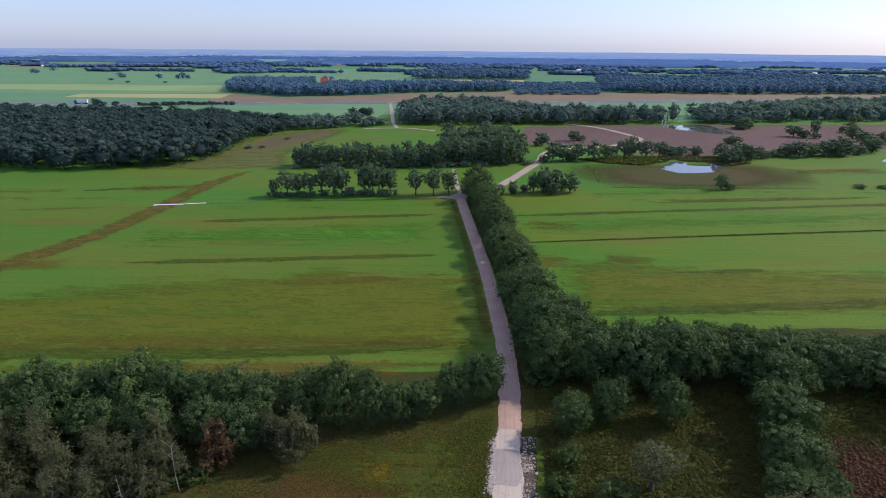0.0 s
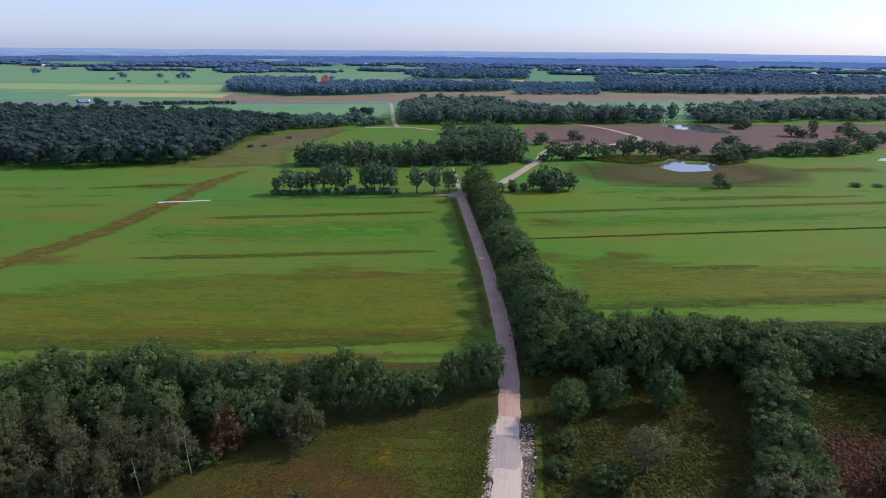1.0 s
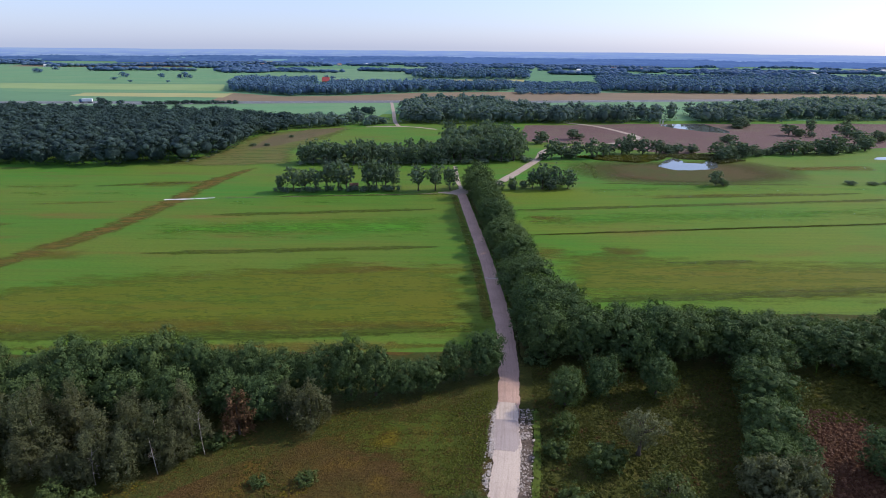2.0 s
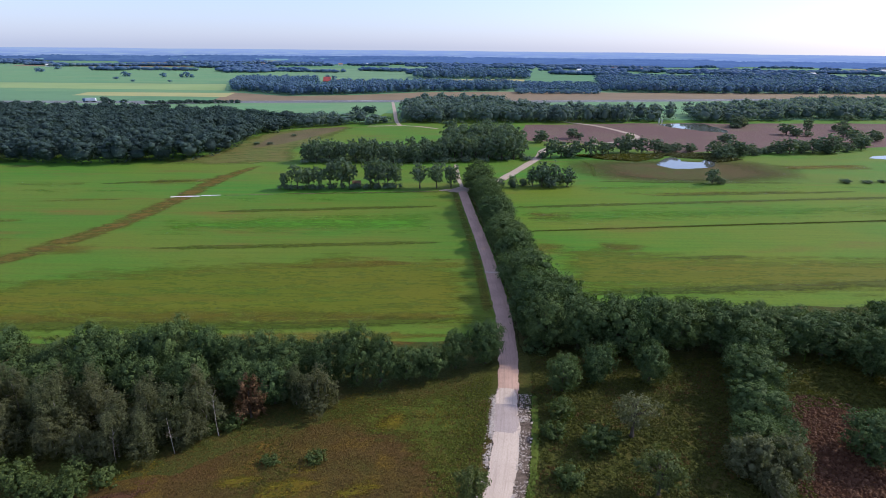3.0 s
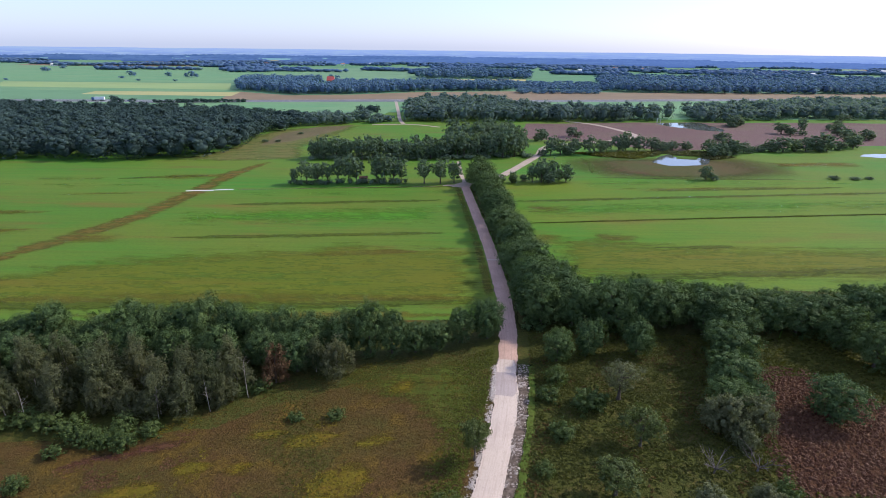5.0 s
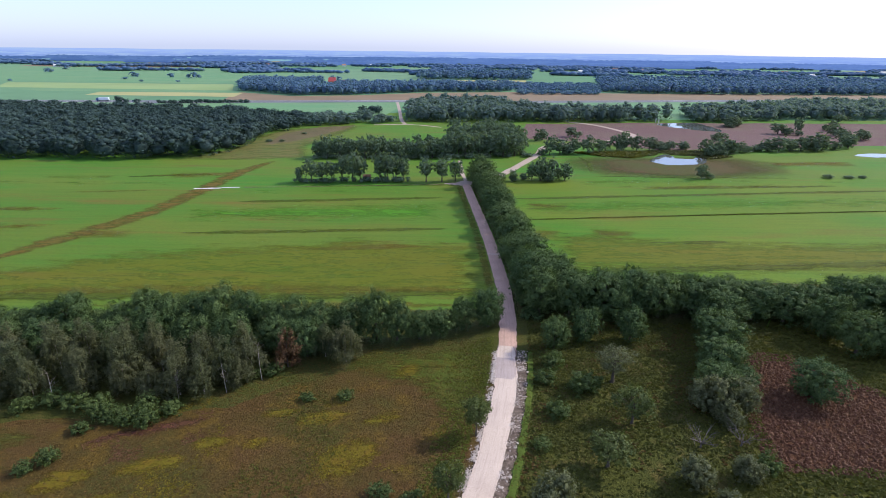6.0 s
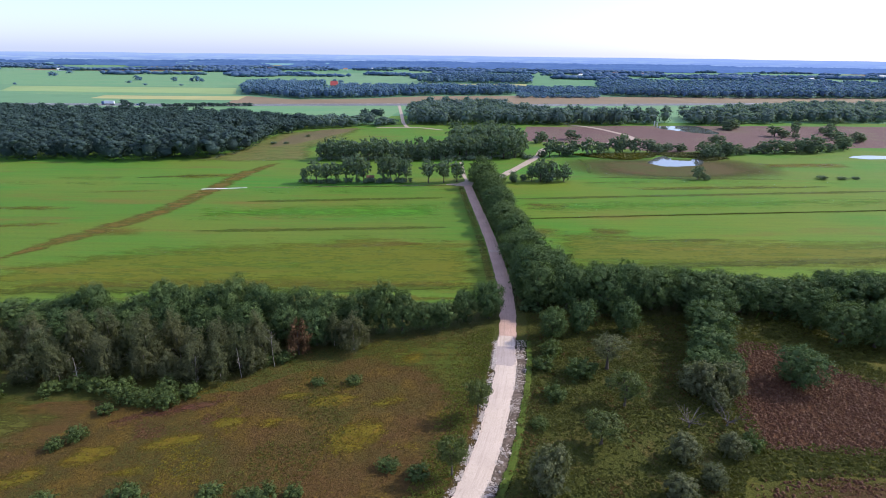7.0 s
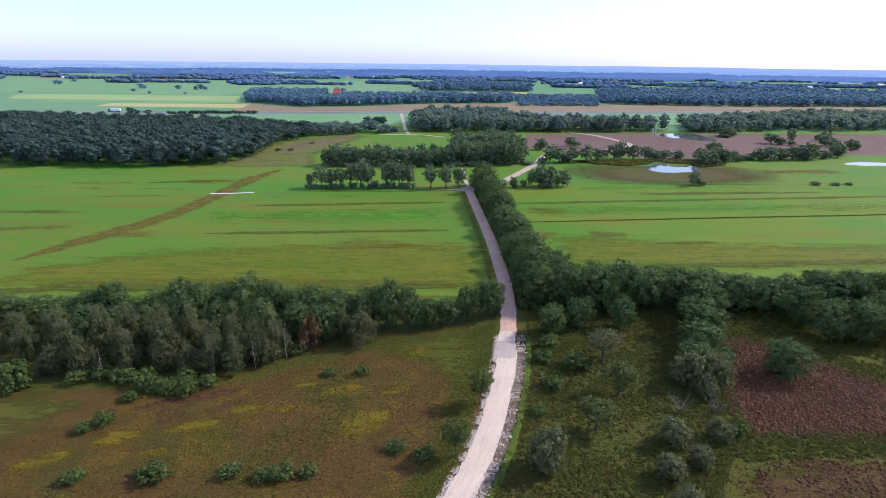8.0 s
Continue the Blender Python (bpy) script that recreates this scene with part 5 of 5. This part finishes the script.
LEFT_MOOR = [(-100, 5), (-8, 5), (1, 30), (5, 45), (8, 60), (10, 76), (-20, 66), (-34, 58), (-46, 48), (-60, 46), (-58, 41), (-64, 33), (-80, 24), (-100, 22)]
RIGHT_SCRUB = [(0, 0), (30, 0), (36, 24), (42, 36), (48, 50), (58, 68), (60, 80), (14, 80), (12, 60), (8, 42), (3, 24)]
HEATH_A = [(56, 66), (60, 68.5), (66, 67), (70, 62), (73, 57), (80, 51), (90, 46), (104, 42), (104, 36), (80, 34.5), (64, 34), (54, 35), (46, 35.5), (44.5, 38), (46, 43), (47, 48), (50, 55), (53, 61)]
HEATH_B = [(32, 16), (36, 24), (41, 29.5), (52, 31.5), (64, 31), (110, 30), (110, 0), (32, 0)]
tufts("moor_tufts", LEFT_MOOR, 14000, 0.16, 0.10, MOOR_TUFT, "brown and olive moor grass tussocks", 41)
tufts("moss_tufts", LEFT_MOOR, 4200, 0.17, 0.07, YELLOW_TUFT, "yellow green moss and grass tussocks", 42, blotch(0.09, 0.36, 0.62))
tufts("green_tufts", LEFT_MOOR, 1400, 0.18, 0.14, GREEN_TUFT, "green grass tussocks on the moor", 43, blotch(0.06, 0.2, 0.45, 7.0))
tufts("verge_tufts", [(-12, 0), (-2, 20), (-1, 30), (3, 45), (6, 58), (9, 74), (1, 70), (-4, 58), (-3, 44), (-6, 30), (-16, 5)], 3600, 0.18, 0.20, LUSH_TUFT, "green grass along the track", 44, lambda x, y: max(0.0, 1 - (road_x(y) - 2.9 - x) / 8), avoid=2.9)
tufts("heather_tufts", [(-60, 36), (-50, 44), (-34, 50), (-34, 44), (-44, 37), (-54, 33)], 350, 0.16, 0.12, HEATHER_TUFT, "purple heather sprigs among moor grass", 45, blotch(0.12, 0.1, 0.4, 13.0))
tufts("scrub_tufts", RIGHT_SCRUB, 15000, 0.24, 0.30, GREEN_TUFT, "dense olive green rough grass tussocks", 46, blotch(0.05, -0.9, 0.1, 3.0))
tufts("scrub_tufts", RIGHT_SCRUB, 2000, 0.24, 0.28, MOOR_TUFT, "brown dry grass tussocks among green", 47, blotch(0.08, 0.0, 0.4, 21.0))
tufts("heather", HEATH_A, 5000, 0.2, 0.36, HEATHER_TUFT, "dense purple brown heather bushes", 48, None, 4, "heather", 0)
tufts("heather", HEATH_B, 3200, 0.2, 0.34, HEATHER_TUFT, "dense purple brown heather bushes", 49, blotch(0.08, -0.5, 0.3, 5.0), 3, "heather", 0)
tufts("edge_tufts", [(41, 29), (64, 31), (95, 30), (95, 38), (64, 36), (43, 37)], 1800, 0.36, 0.32, GREEN_TUFT, "olive grass strip between heather", 50, None, 4, "rough grass", 0)
tufts("edge_tufts", [(58, 70), (72, 64), (84, 60), (100, 78), (72, 80), (62, 78)], 1500, 0.36, 0.32, GREEN_TUFT, "olive grass behind the heather", 51, None, 4, "rough grass", 0)
tufts("edge_tufts", [(52, 66), (62, 72), (76, 62), (92, 50), (106, 44), (104, 38), (88, 44), (76, 51), (70, 58), (66, 64), (60, 65.5), (54, 60), (49, 48), (47, 38), (43, 36), (44, 46)], 2600, 0.34, 0.30, GREEN_TUFT, "olive grass tussocks round the heather", 54, None, 4, "rough grass", 0)
tufts("edge_tufts", [(30, 16), (40, 29.5), (46, 35), (45, 38), (40, 37), (34, 24)], 700, 0.36, 0.32, GREEN_TUFT, "olive grass tussocks round the heather", 57, None, 4, "rough grass", 0)
tufts("reeds", [(112, 281), (122, 293), (128, 286), (140, 285), (142, 274), (158, 282), (150, 300), (120, 298)], 900, 1.0, 1.0, REED_TUFT, "reeds and sedge round the pond", 52, None, 4, "reeds", 0)
tufts("reeds", [(72, 290), (118, 296), (108, 280), (100, 276), (84, 280)], 700, 1.2, 0.9, GREEN_TUFT, "rough green sedge beside the pond", 53, None, 4, "reeds", 0)


def heather_mounds(area, count, seed):
    """Low rounded heather bushes side by side, as one mesh."""
    i = np.arange(6)
    j = (i + 1) % 6
    dome = np.r_[np.c_[i, j, 6 + j], np.c_[i, 6 + j, 6 + i], np.c_[6 + i, 6 + j, np.full(6, 12)]]
    r = np.random.default_rng(seed)
    xs, ys = [p[0] for p in area], [p[1] for p in area]
    pieces = []
    while len(pieces) < count:
        x, y = r.uniform(min(xs), max(xs)), r.uniform(min(ys), max(ys))
        if inside(area, x, y):
            s = r.uniform(0.14, 0.32)
            a = np.arange(6) * math.pi / 3 + r.uniform(0, 1)
            k = s * r.uniform(0.8, 1.2, 6)
            rim = np.c_[x + k * np.cos(a), y + k * np.sin(a), np.full(6, 0.05)]
            mid = np.c_[x + 0.62 * k * np.cos(a), y + 0.62 * k * np.sin(a), 0.05 + 0.7 * k]
            pieces.append((np.r_[rim, mid, [(x, y, 0.05 + s)]], dome))
    v, f = joined(pieces)
    return tagged(part("heather_mounds", mesh_of("heather_mounds", v, f, True), HEATHER_TUFT), "low rounded purple brown heather bushes", "heather", kind="stuff")


heather_mounds(HEATH_A, 3400, 55)
heather_mounds([(40, 24), (44, 29), (54, 30), (104, 28), (104, 0), (42, 0)], 1800, 56)


def rubble():
    """Loose pale stones along both edges of the track."""
    r = np.random.default_rng(77)
    line = smooth_line([p for p in ROAD if 3 < p[1] < 75], 0.5)
    q = 0.8
    block = (np.array([(q, q, 0.3), (-q, q, -0.2), (-q, -q, 0.3), (q, -q, -0.2), (0.2, 0, 1.0), (0, 0.1, -1.0)]),
             np.array([(0, 1, 4), (1, 2, 4), (2, 3, 4), (3, 0, 4), (1, 0, 5), (2, 1, 5), (3, 2, 5), (0, 3, 5)]))
    pieces = []
    for i in range(7600):
        c = line[r.integers(1, len(line) - 1)]
        side = 1 if r.random() < 0.5 else -1
        keep = noise.noise(Vector((c[0] * 0.6 + side * 9, c[1] * 0.6, 4))) > r.uniform(-0.35, 0.2)
        if not keep or (side > 0 and r.random() < 0.45):
            continue
        d = side * (1.95 + abs(r.normal(0, 0.42))) + (r.uniform(0.2, 1.6) if side > 0 and r.random() < 0.6 else 0)
        s = r.uniform(0.04, 0.115) * (1.9 if r.random() < 0.1 else 1)
        v = block[0] * np.array((s * r.uniform(0.8, 1.7), s * r.uniform(0.8, 1.6), s * 0.6)) * r.uniform(0.6, 1.25, (6, 1))
        pieces.append((v + (c[0] + d, c[1] + r.normal(0, 0.2), 0.06 + s * 0.3), block[1]))
    v, f = joined(pieces)
    return mesh_of("rubble", v, f)


tagged(part("rubble", rubble(), STONE), "loose white rubble stones along the track edges", "rubble", kind="stuff")


def fallen_branches(x, y, reach, seed, count=9):
    """A bleached dead tree: forked bare branches rising from one root."""
    r = np.random.default_rng(seed)
    thing = new("dead_tree")
    thing.matrix_world = pose(x, y, 0)
    stem, f = joined([tube([(0, 0, -0.1), (0.1, 0.05, 0.5), (0.15, 0.0, 1.1)], (0.16, 0.13, 0.10), 6)])
    part("trunk", mesh_of("trunk", stem, f, True), DEAD_WOOD, thing)
    for i in range(count):
        a, lift = 2 * math.pi * i / count + r.uniform(-0.3, 0.3), r.uniform(0.35, 1.0)
        end = np.array((math.cos(a), math.sin(a), lift)) * reach * r.uniform(0.7, 1.1)
        t = np.linspace(0, 1, 6)[:, None]
        line = np.array((0.1, 0.0, 0.7)) + end * t + r.normal(0, 0.10, (6, 3)) * t + np.array((0, 0, 0.5)) * t * (1 - t)
        pieces = [tube(line, 0.075 * (1 - 0.8 * t[:, 0]), 5)]
        for k in (2, 3, 4):
            tip = line[k] + (end / reach + r.normal(0, 0.55, 3)) * reach * 0.38
            pieces.append(tube([line[k], (line[k] + tip) / 2 + r.normal(0, 0.06, 3), tip], (0.035, 0.025, 0.01), 4))
        v, f = joined(pieces)
        part("branch", mesh_of("branch", v, f, True), DEAD_WOOD, thing)
    return tagged(thing, "bleached bare dead tree on rough grass", "dead tree")


fallen_branches(36.3, 40.5, 2.6, 5, 10)
fallen_branches(42.5, 40.8, 2.2, 6, 7)
fallen_branches(90.5, 63.5, 3.0, 8, 7)


def bare_birch(x, y, h, seed):
    r = np.random.default_rng(seed)
    thing = new("bare_birch")
    thing.matrix_world = pose(x, y, 0, 0, 0, r.uniform(0, 360))
    z = np.linspace(0, 1, 9)
    bend, wave = r.uniform(-0.6, 0.6), r.uniform(1, 2.5)
    line = np.c_[bend * z ** 2, 0.15 * np.sin(wave * z), z * h - 0.1]
    v, f = tube(line, 0.05 * (1 - 0.8 * z) + 0.008, 6)
    part("trunk", mesh_of("trunk", v, [f], True), BIRCH_BARK, thing)
    for i in range(9):
        k, a = int(r.integers(3, 9)), r.uniform(0, 6.28)
        t = np.linspace(0, 1, 5)[:, None]
        reach = r.uniform(0.6, 1.7)
        v, f = tube(line[k] + np.array((math.cos(a), math.sin(a), r.uniform(0.6, 1.6))) * reach * t + np.array((0, 0, -0.6)) * t ** 2 + r.normal(0, 0.07, (5, 3)) * t, 0.018 * (1 - 0.75 * t[:, 0]), 4)
        part("branch", mesh_of("branch", v, [f], True), BIRCH_BARK, thing)
    return tagged(thing, "pale half bare birch stem at the thicket edge", "tree", "bare birches")


for n, (x, y, h) in enumerate([(-39.2, 52.6, 6.2), (-34.4, 56.5, 6.8), (-46.5, 50.6, 5.6), (-66.5, 49.2, 5.6)]):
    bare_birch(x, y, h, 90 + n)

# ------------------------------------------------------------ hut, farmhouses, vehicles, posts


def hut(x, y, turn):
    thing = new("hut")
    thing.matrix_world = pose(x, y, 0, 0, 0, turn)
    part("wall", box(bmesh.new(), -1.6, 1.6, -1.2, 1.2, -0.05, 2.0), PLANK, thing)
    bm = bmesh.new()
    pts = [(-1.85, -1.5, 1.95), (1.85, -1.5, 1.95), (1.85, 1.5, 1.95), (-1.85, 1.5, 1.95), (-1.85, 0, 2.75), (1.85, 0, 2.75)]
    vs = [bm.verts.new(p) for p in pts]
    for f in ((0, 1, 5, 4), (2, 3, 4, 5), (0, 4, 3), (1, 2, 5), (3, 2, 1, 0)):
        bm.faces.new([vs[i] for i in f])
    part("roof", bm, PLANK, thing, "brown board roof")
    part("door", box(bmesh.new(), -0.45, 0.45, -1.24, -1.2, 0.0, 1.8), BARK, thing, "dark board door")
    return tagged(thing, "small brown wooden hut among the trees", "hut")


hut(-37.5, 213.6, 4)


def farmhouse(x, y, turn, length, deep, eaves, ridge, wall_mat, roof_mat, label, windows=4):
    thing = new("farmhouse")
    thing.matrix_world = pose(x, y, 0, 0, 0, turn)
    part("wall", box(bmesh.new(), -length / 2, length / 2, -deep / 2, deep / 2, -0.1, eaves), wall_mat, thing)
    bm = bmesh.new()
    a, b = length / 2 + 0.5, deep / 2 + 0.5
    vs = [bm.verts.new(p) for p in [(-a, -b, eaves - 0.2), (a, -b, eaves - 0.2), (a, b, eaves - 0.2), (-a, b, eaves - 0.2), (-a * 0.86, 0, ridge), (a * 0.86, 0, ridge)]]
    for f in ((0, 1, 5, 4), (2, 3, 4, 5), (0, 4, 3), (1, 2, 5), (3, 2, 1, 0)):
        bm.faces.new([vs[i] for i in f])
    roof = part("roof", bm, roof_mat, thing)
    part("chimney", box(bmesh.new(), length * 0.2, length * 0.2 + 0.9, -0.45, 0.45, ridge - 1.2, ridge + 0.9), BRICK_WALL, roof, "brick chimney")
    for i in range(windows):
        u = -length / 2 + length * (i + 0.5) / windows
        part("window", box(bmesh.new(), u - 0.6, u + 0.6, -deep / 2 - 0.04, -deep / 2, 0.9, 2.2), DARK_PANE, thing, "dark window")
    return tagged(thing, label, "house")


farmhouse(-188, 896, 8, 12, 8, 4.6, 10.6, BRICK_WALL, RED_TILE, "farmhouse with a bright red tiled roof in the wood")
farmhouse(-172, 905, 8, 6, 5, 3.0, 6.0, BRICK_WALL, RED_TILE, "small outbuilding with a red tiled roof", 2)
r_house = np.random.default_rng(5)
for x, y in [(-1031, 1486), (-650, 1700), (-560, 1760), (-880, 1600), (-420, 1740), (-330, 1800), (-250, 1850), (500, 1700), (430, 1660), (640, 1560), (700, 1600), (800, 1560), (560, 1640), (900, 1400), (1100, 1500), (1200, 1640), (960, 1620), (350, 1500), (1300, 1700)]:
    farmhouse(x, y, r_house.uniform(-30, 30), r_house.uniform(10, 18), 9, 4.0, 7.0, WHITE_WALL, BRICK_WALL if r_house.random() < 0.5 else CONCRETE, "white far farm building beside trees", 4)


def wheel(parent, x, y, z, radius, width):
    bm = bmesh.new()
    bmesh.ops.create_cone(bm, cap_ends=True, segments=16, radius1=radius, radius2=radius, depth=width, matrix=pose(x, y, z, 90, 0, 0))
    bmesh.ops.bevel(bm, geom=[e for e in bm.edges if len(e.link_faces) == 2 and e.calc_face_angle(0) > 1], offset=0.05, segments=1, affect="EDGES")
    return part("wheel", bm, RUBBER, parent, "black tyre")


def lorry(x, y, turn):
    thing = new("lorry")
    thing.matrix_world = pose(x, y, 0.20, 0, 0, turn)
    part("trailer", box(bmesh.new(), -6.5, 3.2, -1.25, 1.25, 1.1, 3.9, 0.06), PAINT_WHITE, thing, "white box trailer")
    cab = part("cab", box(bmesh.new(), 3.6, 5.8, -1.2, 1.2, 0.6, 3.5, 0.2), PAINT_BLUE, thing, "blue cab")
    part("windscreen", box(bmesh.new(), 5.79, 5.84, -1.0, 1.0, 1.9, 2.9), DARK_PANE, cab)
    part("chassis", box(bmesh.new(), -6.3, 5.4, -0.5, 0.5, 0.6, 1.1), RUBBER, thing)
    for wx in (-5.4, -4.2, -3.0, 2.6, 4.8):
        for wy in (-1.05, 1.05):
            wheel(thing, wx, wy, 0.5, 0.5, 0.32)
    return tagged(thing, "white and blue lorry on the motorway", "lorry")


def car(x, y, turn, paint, label):
    thing = new("car")
    thing.matrix_world = pose(x, y, 0.20, 0, 0, turn)
    part("body", box(bmesh.new(), -2.1, 2.1, -0.85, 0.85, 0.3, 0.85, 0.12), paint, thing)
    part("cabin", box(bmesh.new(), -1.4, 0.9, -0.75, 0.75, 0.86, 1.4, 0.18), DARK_PANE, thing, "dark glazed cabin")
    for wx in (-1.3, 1.3):
        for wy in (-0.75, 0.75):
            wheel(thing, wx, wy, 0.32, 0.32, 0.2)
    return tagged(thing, label, "car")


lorry(-362, 561, 188)
car(-258, 571, 10, PAINT_WHITE, "white car on the motorway")
car(-330, 562, 5, PAINT_BLUE, "dark blue car on the motorway")
car(-290, 556, 4, RUBBER, "black car on the motorway")
car(-236, 580, 12, PAINT_WHITE, "white car on the motorway")


def post(x, y, h, label):
    thing = new("post")
    thing.matrix_world = pose(x, y, 0)
    part("shaft", box(bmesh.new(), -0.35, 0.35, -0.35, 0.35, -0.1, h, 0.05), CONCRETE, thing)
    part("cap", box(bmesh.new(), -0.5, 0.5, -0.5, 0.5, h, h + 0.3, 0.08), CONCRETE, thing)
    return tagged(thing, label, "post", "white posts")


post(171, 437, 3.4, "white post beside the heath pool")
post(173.4, 437, 2.6, "white post beside the heath pool")
